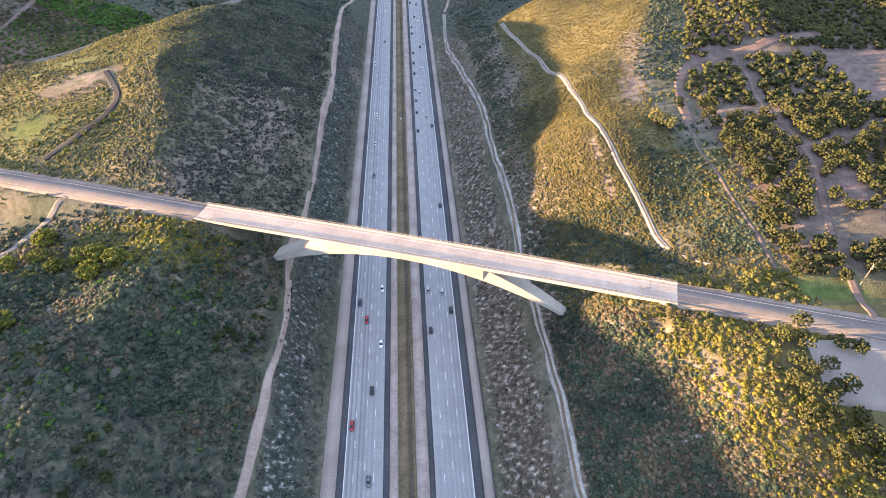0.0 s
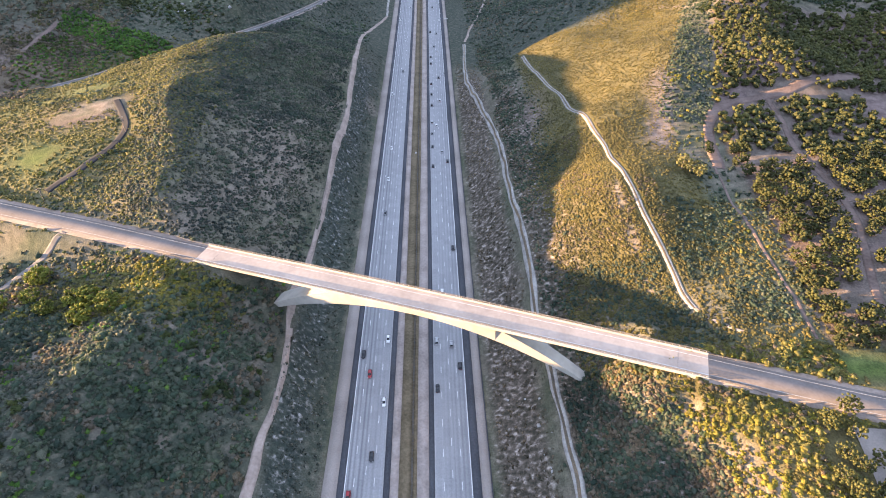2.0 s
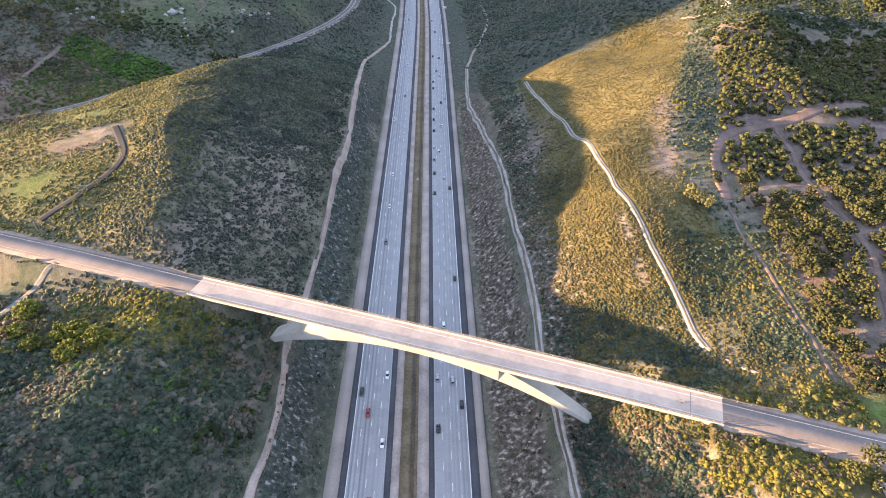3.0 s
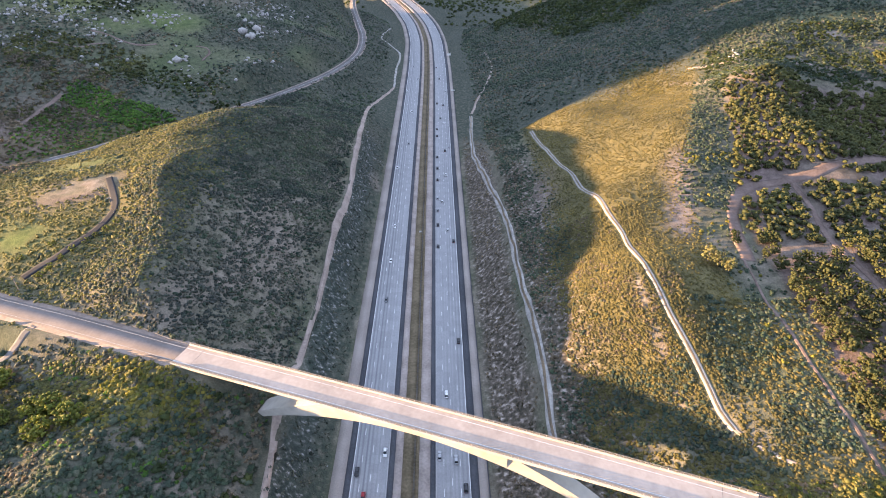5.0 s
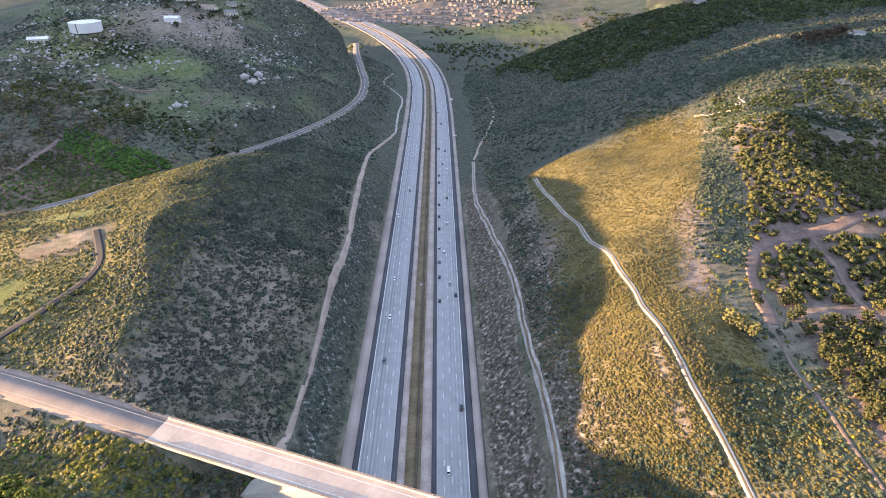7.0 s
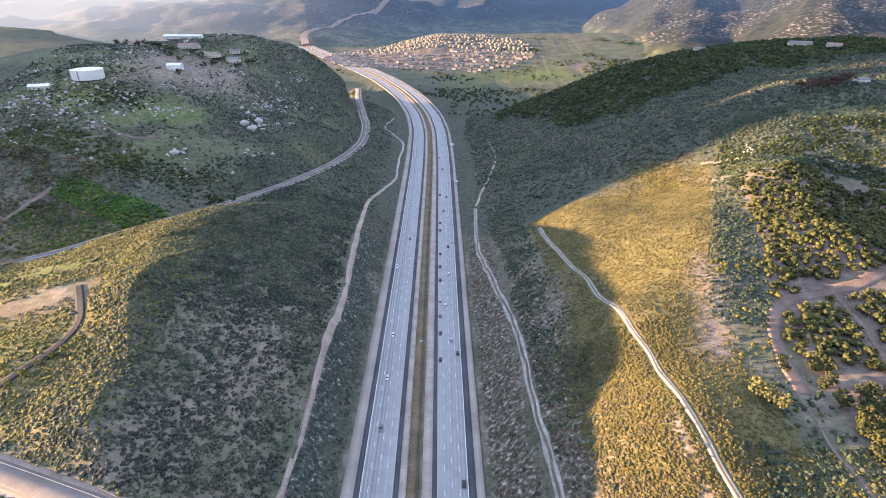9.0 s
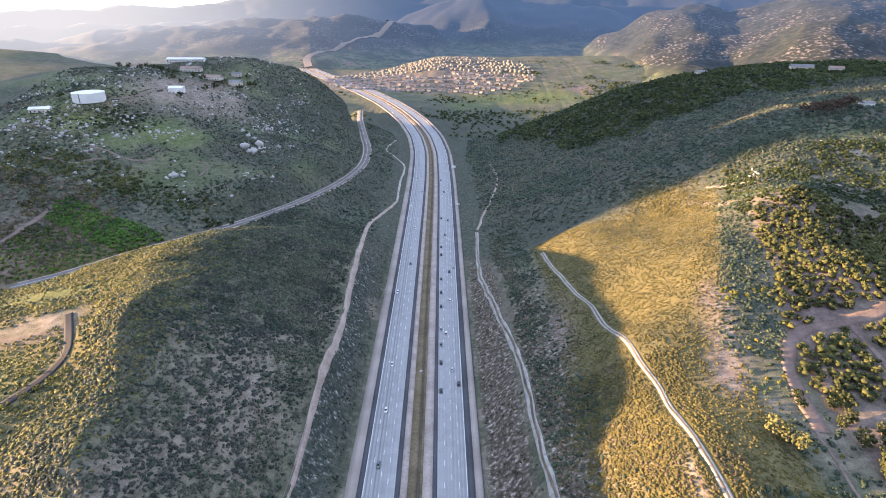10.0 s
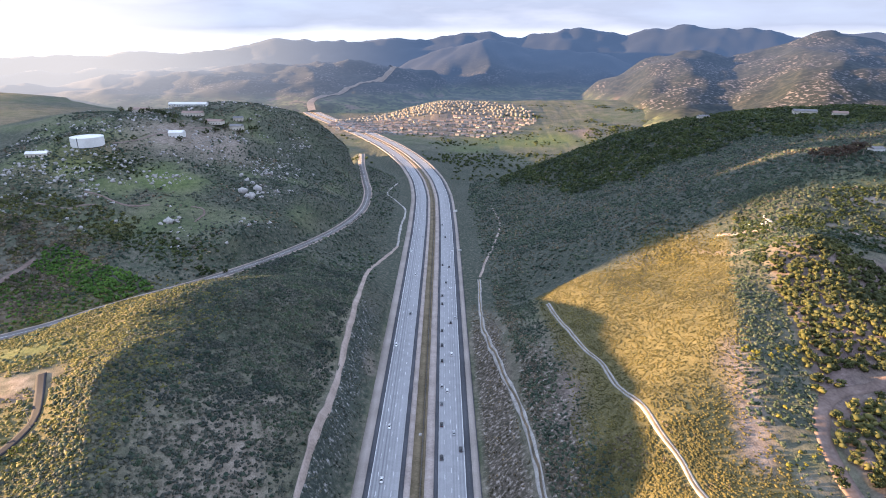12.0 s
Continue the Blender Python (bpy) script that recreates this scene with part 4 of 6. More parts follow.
draped("driveway", [(-236.4, 277.3), (-231.4, 284.9), (-224.9, 290.8), (-218.9, 302.8), (-213.3, 313.8), (-209.9, 323.1), (-211.3, 332.3), (-222.9, 350.4), (-233.2, 364.8)], 4.6, MAT["dark_road"], lift=0.55, label="dark asphalt driveway climbing to the dirt pad", category="driveway")
draped("farm_track", [(-240.0, 180.0), (-221.5, 201.4), (-212.9, 222.7), (-204.1, 240.1)], 4.0, MAT["old_road"], label="narrow paved farm track joining the country road", category="track")
draped("orchard_track", ORCHARD_WALK, 3.2, MAT["wash"], wobble=0.5, label="grey orchard track winding between the trees", category="track")
draped("orchard_track", [(186.6, 219.5), (198.3, 210.4), (230.0, 195.0)], 2.8, MAT["wash"], wobble=0.5, label="grey orchard side track", category="track")
draped("orchard_track", [(193.1, 256.0), (223.6, 267.5), (254.9, 281.9)], 2.8, MAT["wash"], wobble=0.5, label="grey orchard side track", category="track")
draped("dirt_track", [(145.8, 293.2), (149.4, 319.4), (157.5, 347.9), (177.1, 367.1), (215.1, 379.1), (269.6, 400.1), (327.6, 436.0)], 6.5, MAT["wash"], wobble=0.9, label="eroded dirt wash between the hill and the orchard", category="track")
draped("dirt_track", [(146.6, 173.7), (145.5, 213.4), (143.3, 239.5), (140.2, 261.9), (143.9, 293.3)], 1.2, MAT["wash"], wobble=0.5, label="narrow dirt firebreak along the orchard edge", category="track")
draped("dirt_track", [(2.0, 660.0), (9.0, 709.0), (22.0, 800.0), (29.0, 877.0), (19.0, 1000.0)], 2.6, MAT["dirt"], wobble=0.8, label="pale footpath along the valley bottom", category="track")
draped("dirt_track", [(201.0, 586.0), (214.0, 575.0), (236.0, 560.0), (262.0, 551.9), (290.0, 548.0)], 4.0, MAT["dirt"], wobble=0.6, label="dirt track on the orchard ridge", category="track")
for line, width, text in HILL_TRACKS:
    draped("dirt_track", line, width, MAT["wash"], wobble=0.6, label=text, category="track")
draped("parking_lot", [(137.6, 120.3), (156.6, 118.9), (178.0, 117.0), (200.0, 112.0)], 26, MAT["pale_shoulder"], across=9, label="grey asphalt parking lot below the road", category="parking lot")


# ---- the arch bridge ----
span = EAST_END - WEST_END
LONG = math.hypot(span.x, span.y)
bridge = new("arch_bridge")
bridge.matrix_world = Matrix.Translation((WEST_END.x, WEST_END.y, 0)) @ Matrix.Rotation(math.atan2(span.y, span.x), 4, "Z")
tagged(bridge, "long pale concrete arch bridge carrying a road over the freeway", "bridge")
HALF = 6.4  # half the deck's width


def deck_level(u):
    return WEST_END.z + (EAST_END.z - WEST_END.z) * u / LONG + 0.9 * math.sin(math.pi * u / LONG)


def swept(name, stations, section, material, label="", smooth=False):
    """Sweeps a closed cross-section (v, z pairs by station) along the bridge."""
    bm = bmesh.new()
    rings = [[bm.verts.new((u, v, z)) for v, z in section(u)] for u in stations]
    for a, b in zip(rings, rings[1:]):
        for k in range(len(a)):
            bm.faces.new((a[k], a[(k + 1) % len(a)], b[(k + 1) % len(a)], b[k]))
    bm.faces.new(rings[0])
    bm.faces.new(rings[-1])
    bmesh.ops.recalc_face_normals(bm, faces=bm.faces[:])
    return part(name, bm, material, bridge, label, smooth)


every = [LONG * k / 60 for k in range(61)]
swept("deck", every, lambda u: [(-HALF, deck_level(u)), (HALF, deck_level(u)), (HALF, deck_level(u) - 0.45), (-HALF, deck_level(u) - 0.45)], MAT["deck"], "pale worn concrete deck")
swept("girder", every, lambda u: [(-5.6, deck_level(u) - 0.45), (5.6, deck_level(u) - 0.45), (5.0, deck_level(u) - 2.3), (-5.0, deck_level(u) - 2.3)], MAT["bridge"], "pale box girder under the deck")
CROWN, WEB, REACH = 113.0, 38.0, 81.0


def intrados(u):
    return deck_level(u) - 4.8 - 0.0034 * (u - CROWN) ** 2


def rib_depth(u):
    return 7.42 - (0.15 if u > CROWN else 0.112) * (abs(u - CROWN) - WEB)


def rib_half(u):
    return 4.4 - (2.1 if u > CROWN else 0.5) * (abs(u - CROWN) / REACH) ** 2


swept("arch_crown", [CROWN - WEB + 2 * WEB * k / 24 for k in range(25)], lambda u: [(-5.0, deck_level(u) - 0.5), (5.0, deck_level(u) - 0.5), (rib_half(u), intrados(u)), (-rib_half(u), intrados(u))], MAT["bridge"], "solid arch crown under the deck")
for side in (-1, 1):
    swept("arch_leg", [CROWN + side * (WEB - 0.3 + (REACH - WEB) * k / 14) for k in range(15)], lambda u: [(-rib_half(u), intrados(u) + rib_depth(u)), (rib_half(u), intrados(u) + rib_depth(u)), (rib_half(u), intrados(u) - 0.005), (-rib_half(u), intrados(u) - 0.005)], MAT["bridge"], "sloping arch leg standing on the slope")
for u in (4.0, LONG - 4.0):
    bm = bmesh.new()
    box(bm, u - 3.5, u + 3.5, -6.2, 6.2, deck_level(u) - 9, deck_level(u) - 0.46)
    bmesh.ops.bevel(bm, geom=bm.edges[:], offset=0.1, segments=1, affect="EDGES")
    part("abutment", bm, MAT["bridge"], bridge, "concrete abutment block")
for u in (9.0, LONG - 11.0):
    bm = bmesh.new()
    box(bm, u - 0.05, u + 0.05, -HALF + 0.5, HALF - 0.5, deck_level(u) - 0.2, deck_level(u) + 0.012)
    part("deck_joint", bm, MAT["asphalt"], bridge, "dark expansion joint")
for v in (-4.1, 4.1):
    swept("edge_line", every, lambda u: [(v - 0.08, deck_level(u) + 0.012), (v + 0.08, deck_level(u) + 0.012), (v + 0.08, deck_level(u) - 0.1), (v - 0.08, deck_level(u) - 0.1)], MAT["white_line"], "thin white edge line")
for v in (-1, 1):
    edge = v * (HALF - 0.18)
    barrier = swept("barrier", every, lambda u: [(edge - 0.3, deck_level(u) - 0.5), (edge + 0.3, deck_level(u) - 0.5), (edge + 0.2, deck_level(u) + 0.7), (edge - 0.2, deck_level(u) + 0.7)], MAT["bridge"], "solid pale concrete barrier")
    swept("hand_rail", every, lambda u: [(edge - 0.09, deck_level(u) + 1.72), (edge + 0.09, deck_level(u) + 1.72), (edge + 0.09, deck_level(u) + 1.88), (edge - 0.09, deck_level(u) + 1.88)], MAT["lattice"], "weathered hand rail")
    bm = bmesh.new()
    box(bm, -0.08, 0.08, -0.08, 0.08, 0, 1.1)
    stake = part("rail_post", bm, MAT["bridge"], bridge)
    count = 94
    bm = bmesh.new()
    for k in range(count):
        u = 1.0 + k * (LONG - 2) / (count - 1)
        q = stake if k == 0 else new("rail_post", stake.data)
        q.parent, q.location = bridge, (u, edge, deck_level(u) + 0.69)
        if k == count - 1:
            continue
        for lean in (-1, 1):
            w = u + (LONG - 2) / (count - 1) / 2
            tilt = Matrix.Translation((w, edge, deck_level(w) + 1.22)) @ Matrix.Rotation(lean * math.atan2(0.85, 2.3), 4, "Y")
            box(bm, -1.2, 1.2, -0.05, 0.05, -0.06, 0.06, tilt)
    part("rail_lattice", bm, MAT["lattice"], bridge, "crossed lattice bars of the railing")


def approach_rail(points):
    """A low steel guard rail with posts along a bridge approach."""
    root = tagged(new("guard_rail"), "low galvanized guard rail at the bridge approach", "guard rail", "bridge approach rails")
    line = curve_through(points, 2.0)
    for a, c in zip(line, line[1:]):
        bm = bmesh.new()
        way = math.atan2(c[1] - a[1], c[0] - a[0])
        box(bm, 0, math.hypot(*(c - a)[:2]) + 0.02, -0.04, 0.04, 0.42, 0.74, Matrix.Translation(a) @ Matrix.Rotation(way, 4, "Z"))
        part("beam", bm, MAT["lattice"], root)
    bm = bmesh.new()
    box(bm, -0.08, 0.08, -0.08, 0.08, -0.4, 0.76)
    first = part("post", bm, MAT["pole"], root)
    for k, a in enumerate(line[::2]):
        q = first if k == 0 else new("post", first.data)
        q.parent, q.location = root, a


side_way = Vector((-span.y, span.x, 0)).normalized()
for end, lane, sign in ((WEST_END, LANE_WEST[-2], 1), (EAST_END, LANE_EAST[1], 1), (WEST_END, LANE_WEST[-2], -1), (EAST_END, LANE_EAST[1], -1)):
    away = (Vector(lane) - end).normalized()
    start = end + side_way * sign * 6.2
    approach_rail([tuple(start + away * 0.5), tuple(start + away * 10), tuple(start + away * 20 + side_way * sign * 0.8)])


# ---- plants ----
rng = np.random.default_rng(7)


def ico():
    """The points and faces of a unit icosahedron, open below."""
    bm = bmesh.new()
    bmesh.ops.create_icosphere(bm, subdivisions=1, radius=1.0)
    bmesh.ops.delete(bm, geom=[g for g in bm.faces if g.calc_center_median().z < -0.65], context="FACES")
    bm.verts.index_update()
    v = np.array([q.co[:] for q in bm.verts])
    f = np.array([[q.index for q in g.verts] for g in bm.faces])
    bm.free()
    return v, f


ICO_V, ICO_F = ico()


def dome():
    """A low twelve-sided bush form: a crown point over two rings of four."""
    v = [(0, 0, 0.95)] + [(0.78 * math.cos(k * math.pi / 2), 0.78 * math.sin(k * math.pi / 2), 0.55) for k in range(4)] + [(math.cos((k + 0.5) * math.pi / 2), math.sin((k + 0.5) * math.pi / 2), -0.35) for k in range(4)]
    f = [(0, 1 + k, 1 + (k + 1) % 4) for k in range(4)] + [(1 + k, 5 + k, 1 + (k + 1) % 4) for k in range(4)] + [(1 + (k + 1) % 4, 5 + k, 5 + (k + 1) % 4) for k in range(4)]
    return np.array(v, float), np.array(f)


DOME = dome()


def tufts(place, size, leaves=9, squash=0.75, core=0.72, form=None):
    """Bushes as arrays: a ragged core and outward leaf blades. place n x 3, size n."""
    n = len(place)
    form_v, form_f = form or (ICO_V, ICO_F)
    v = form_v[None] * (core * (0.55 + 0.85 * rng.random((n, len(form_v), 1))))
    v[..., 2] = v[..., 2] * squash + 0.35
    spin = rng.random(n) * 2 * np.pi
    c, s = np.cos(spin)[:, None], np.sin(spin)[:, None]
    stretch = 0.8 + 0.4 * rng.random((n, 1))
    vx, vy = v[..., 0] * stretch, v[..., 1] / stretch
    v = np.stack([vx * c - vy * s, vx * s + vy * c, v[..., 2]], -1)
    verts = [v * size[:, None, None] + place[:, None]]
    faces = [(form_f[None] + (np.arange(n) * len(form_v))[:, None, None]).reshape(-1, 3)]
    if leaves:
        way = rng.normal(size=(n, leaves, 3))
        way[..., 2] = np.abs(way[..., 2]) * 0.9 + 0.1
        way /= np.linalg.norm(way, axis=-1, keepdims=True)
        side = np.cross(way, rng.normal(size=way.shape))
        side /= np.linalg.norm(side, axis=-1, keepdims=True) + 1e-9
        tip = way * (0.8 + 0.5 * rng.random((n, leaves, 1)))
        root = way * 0.45
        wide = side * (0.3 + 0.24 * rng.random((n, leaves, 1)))
        blade = np.stack([root - wide, root + wide, tip + 0.35 * wide], 2)
        blade[..., 2] = blade[..., 2] * squash + 0.3
        base = len(form_v) * n
        verts.append(blade.reshape(n, leaves * 3, 3) * size[:, None, None] + place[:, None])
        faces.append(base + np.arange(n * leaves * 3).reshape(-1, 3))
    return np.concatenate([q.reshape(-1, 3) for q in verts]), np.concatenate(faces)


def on_road(x, y, margin=0.0):
    """Whether a place lies on a road, track or clearing."""
    busy = np.abs(offset(x, y)) < 35.5
    for line, half, in_span in ((LANE_WEST, 8.0, x < WEST_END.x + 4), (LANE_EAST, 8.0, x > EAST_END.x - 4), (OLD_ROAD, 7.0, x < 0)):
        busy |= (nearest(x, y, line)[0] < half + margin) & in_span
    busy |= nearest(x, y, [(-126, 225, 0), (-104, 218, 0)])[0] < 8
    busy |= nearest(x, y, [(92, 160, 0), (98, 158, 0)])[0] < 6
    for line, half in CLEAR:
        busy |= nearest(x, y, [(a, b, 0) for a, b in line])[0] < half + margin
    return busy


CLEAR = [
    ([(-72.0, 60.0), (-74.8, 88.8), (-75.5, 132.9), (-81.0, 210.1), (-84.3, 308.9), (-92.7, 440.6), (-104.9, 569.7), (-112.0, 640.0), (-99.0, 756.0)], 3.0), (EAST_DITCH, 2.8), (GRAVEL_WALK, 2.4), (ORCHARD_WALK, 2.6),
    ([(-236.4, 277.3), (-231.4, 284.9), (-224.9, 290.8), (-218.9, 302.8), (-213.3, 313.8), (-209.9, 323.1), (-211.3, 332.3), (-222.9, 350.4), (-233.2, 364.8)], 3.4), ([(-262.4, 348.4), (-245.3, 356.6), (-231.8, 363.7)], 9.0), ([(-240.0, 180.0), (-221.5, 201.4), (-212.9, 222.7), (-204.1, 240.1)], 2.6),
    *[(line, width / 2 + 0.8) for line, width, _ in HILL_TRACKS],
    ([(186.6, 219.5), (198.3, 210.4), (230.0, 195.0)], 2.2), ([(193.1, 256.0), (223.6, 267.5), (254.9, 281.9)], 2.2), ([(145.8, 293.2), (149.4, 319.4), (157.5, 347.9), (177.1, 367.1), (215.1, 379.1), (269.6, 400.1)], 3.2),
    ([(146.6, 173.7), (145.5, 213.4), (143.3, 239.5), (140.2, 261.9), (143.9, 293.3)], 1.6), ([(137.6, 120.3), (200.0, 112.0)], 14.0), ([(-99.0, 756.0), (-106.0, 838.0), (-111.0, 922.0), (-137.0, 980.0)], 2.0),
]


def scatter(name, material, count, bounds, chance, low, high, label, leaves=9, squash=0.75, category="shrubs"):
    """Strews bushes over a stretch of the plan where chance(x, y) allows."""
    x0, x1, y0, y1 = bounds
    x, y = rng.uniform(x0, x1, count), rng.uniform(y0, y1, count)
    keep = (rng.random(count) < chance(x, y)) & ~on_road(x, y)
    x, y = x[keep], y[keep]
    size = low + (high - low) * rng.random(len(x)) ** 2
    place = np.stack([x, y, height(x, y) - 0.1 * size], 1)
    v, f = tufts(place, size, leaves, squash, 0.7, DOME)
    return tagged(from_arrays(name, v, f, MAT[material]), label, category, kind="stuff")


def clumps(x, y, cell, seed, low=-0.3, high=0.4):
    return ramp(rough(x, y, cell, seed) + 0.5 * rough(x, y, cell / 2.7, seed + 1), low, high)


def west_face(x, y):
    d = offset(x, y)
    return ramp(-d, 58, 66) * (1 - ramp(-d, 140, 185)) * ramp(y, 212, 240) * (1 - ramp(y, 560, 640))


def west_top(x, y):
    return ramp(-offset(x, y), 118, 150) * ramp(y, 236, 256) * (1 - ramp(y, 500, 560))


def open_ground(x, y):
    """One where no meadow, bare earth or pad lies."""
    c = cover_at(x, y)
    return np.clip(1 - 1.2 * np.maximum(np.maximum(2.2 * c["lush"] - 0.35, c["earth"]), c["pale"]), 0, 1)


def west_near(x, y):
    return ramp(-offset(x, y), 58, 64) * (1 - ramp(y, 205, 235))


def east_low(x, y):
    d = offset(x, y)
    return ramp(d, 60, 66) * np.where(y < 170, 1 - ramp(x - spur_ridge(y), -8, 3), 1 - ramp(d, 82, 100)) * (1 - ramp(y, 600, 680))


def east_gold(x, y):
    d = offset(x, y)
    return ramp(d, 70 + 10 * ramp(y, 330, 420), 82 + 14 * ramp(y, 330, 420)) * (1 - ramp(x - hill_edge(y), -2, 8)) * ramp(y, 180, 230) * (1 - ramp(y, 560, 590)) * (1 - np.maximum(0.8 * cover_at(x, y)["earth"], 0.95 * cover_at(x, y)["pale"]))


def green_band(x, y):
    return ramp(x - hill_edge(y), -3, 5) * (1 - ramp(x - orchard_edge(y), -5, 0)) * (1 - ramp(y, 535, 560))


def banks(x, y):
    d = np.abs(offset(x, y))
    return ramp(d, 36, 40) * (1 - ramp(d, 56, 62))


def hollow(x, y):
    return 0.35 + 0.65 * clumps(x, y, 7, 31)


WEST_FACE, WEST_TOP, WEST_NEAR, EAST_LOW, EAST_HILL, SPUR = (-240, -70, 205, 640), (-430, -130, 236, 560), (-330, -60, 70, 240), (0, 140, 60, 680), (50, 215, 180, 640), (55, 150, 60, 172)
# light painted by tint: shade greys on the west face, sunlit olive on top
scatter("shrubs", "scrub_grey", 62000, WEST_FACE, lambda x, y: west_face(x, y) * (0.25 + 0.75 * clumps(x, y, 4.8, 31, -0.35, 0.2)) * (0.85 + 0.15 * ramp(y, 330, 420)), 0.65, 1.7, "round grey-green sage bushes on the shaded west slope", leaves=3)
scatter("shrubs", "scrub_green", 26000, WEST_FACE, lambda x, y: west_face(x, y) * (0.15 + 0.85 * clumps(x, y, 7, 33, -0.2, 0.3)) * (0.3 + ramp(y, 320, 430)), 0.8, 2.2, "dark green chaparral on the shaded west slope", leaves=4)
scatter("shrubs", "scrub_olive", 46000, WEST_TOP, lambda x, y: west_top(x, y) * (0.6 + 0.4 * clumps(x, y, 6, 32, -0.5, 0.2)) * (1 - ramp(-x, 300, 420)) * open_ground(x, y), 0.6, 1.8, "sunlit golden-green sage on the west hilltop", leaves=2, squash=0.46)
scatter("shrubs", "scrub_green", 9000, WEST_TOP, lambda x, y: west_top(x, y) * clumps(x, y, 26, 35) * open_ground(x, y), 0.7, 2.1, "green chaparral patches on the west hilltop", leaves=4)
scatter("shrubs", "scrub_green", 30000, WEST_NEAR, lambda x, y: west_near(x, y) * (0.12 + 0.88 * clumps(x, y, 26, 37)) * (0.35 + 0.65 * clumps(x, y, 7, 75)) * (1 - 0.9 * spot_at(x, y, -150, 207, 50, 22)), 0.8, 2.6, "dense dark green chaparral on the near west slope", leaves=6)
scatter("shrubs", "scrub_grey", 18000, WEST_NEAR, lambda x, y: west_near(x, y) * (1 - 0.9 * clumps(x, y, 26, 37)) * (0.3 + 0.7 * clumps(x, y, 6, 76)), 0.6, 1.9, "grey brush mixed into the near west slope", leaves=6)
scatter("shrubs", "scrub_brown", 9000, WEST_NEAR, lambda x, y: west_near(x, y) * clumps(x, y, 17, 38, 0.05, 0.5), 0.7, 2.2, "brown dry brush on the near west slope", leaves=6)
scatter("thickets", "tree_citrus", 2000, WEST_NEAR, lambda x, y: west_near(x, y) * clumps(x, y, 22, 40, 0.25, 0.6) * (1 - ramp(-offset(x, y), 190, 230)), 0.8, 2.0, "fresh green thickets in the near hollow", leaves=10)
scatter("thickets", "tree_dark", 700, WEST_NEAR, lambda x, y: west_near(x, y) * clumps(x, y, 20, 36, 0.0, 0.5), 1.8, 3.4, "tall dark thickets in the near hollow", leaves=12)
# sunlight painted as golden and yellow-green brush below the road
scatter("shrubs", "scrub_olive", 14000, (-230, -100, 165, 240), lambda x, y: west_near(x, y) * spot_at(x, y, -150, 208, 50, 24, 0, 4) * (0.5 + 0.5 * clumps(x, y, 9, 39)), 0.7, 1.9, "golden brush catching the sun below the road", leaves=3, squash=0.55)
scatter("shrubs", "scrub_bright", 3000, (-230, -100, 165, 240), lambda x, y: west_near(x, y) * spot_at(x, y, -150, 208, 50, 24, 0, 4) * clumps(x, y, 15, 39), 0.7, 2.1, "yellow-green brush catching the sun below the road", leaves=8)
# painted light: brown and green below the shadow's edge, gold above it
scatter("shrubs", "scrub_brown", 40000, EAST_LOW, lambda x, y: east_low(x, y) * (1 - ramp(offset(x, y), 70, 82) * ramp(y, 165, 190)) * (1 - ramp(x - spur_ridge(y), -12, 0) * (1 - ramp(y, 165, 190))) * (0.4 + 0.6 * clumps(x, y, 14, 41)) * (1 - cover_at(x, y)["earth"]), 0.5, 1.4, "dry brown brush on the shaded east slope", leaves=3)
scatter("shrubs", "scrub_green", 40000, EAST_LOW, lambda x, y: east_low(x, y) * (0.2 + 0.8 * clumps(x, y, 30, 43)) * (1 - cover_at(x, y)["earth"]), 0.6, 1.7, "dark green brush on the shaded east slope", leaves=3)
scatter("shrubs", "scrub_gold", 60000, EAST_HILL, lambda x, y: east_gold(x, y) * (0.6 + 0.4 * clumps(x, y, 6, 34)), 0.5, 1.25, "low golden sage covering the sunlit east hill", leaves=1, squash=0.48)
scatter("shrubs", "scrub_gold", 11000, (42, 104, 188, 350), lambda x, y: east_gold(x, y) * (0.5 + 0.5 * clumps(x, y, 8, 69)), 0.6, 1.5, "denser golden brush on the steep lower hillside", leaves=2, squash=0.5)
scatter("shrubs", "scrub_brown", 5000, (42, 104, 188, 350), lambda x, y: east_gold(x, y) * clumps(x, y, 10, 70), 0.5, 1.3, "brown brush among the golden sage", leaves=4)
scatter("shrubs", "scrub_green", 14000, (105, 225, 180, 560), lambda x, y: green_band(x, y) * (0.4 + 0.6 * ramp(y, 320, 350)) * (0.5 + 0.5 * clumps(x, y, 18, 45, -0.5, 0.2)), 0.7, 1.9, "blue-green bushes between the hill and the orchard", leaves=5)
scatter("shrubs", "scrub_bright", 1500, (105, 225, 180, 400), lambda x, y: green_band(x, y) * clumps(x, y, 14, 46, 0.0, 0.5), 0.7, 2.2, "fresh green bushes along the wash", leaves=7)
# painted shade and sun: dark brush west of the spur's crest, gold east
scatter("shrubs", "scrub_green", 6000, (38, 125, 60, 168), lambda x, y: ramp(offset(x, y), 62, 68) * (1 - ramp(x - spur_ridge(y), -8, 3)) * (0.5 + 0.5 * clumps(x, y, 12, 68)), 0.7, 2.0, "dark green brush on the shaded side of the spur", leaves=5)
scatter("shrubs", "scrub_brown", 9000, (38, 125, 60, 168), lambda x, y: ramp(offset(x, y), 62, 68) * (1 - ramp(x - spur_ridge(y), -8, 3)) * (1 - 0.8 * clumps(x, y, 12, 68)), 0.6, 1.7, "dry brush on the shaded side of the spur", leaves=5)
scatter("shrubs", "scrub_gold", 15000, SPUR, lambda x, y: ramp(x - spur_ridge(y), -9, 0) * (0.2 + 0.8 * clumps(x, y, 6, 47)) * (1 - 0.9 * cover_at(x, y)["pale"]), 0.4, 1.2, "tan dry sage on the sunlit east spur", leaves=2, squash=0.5)
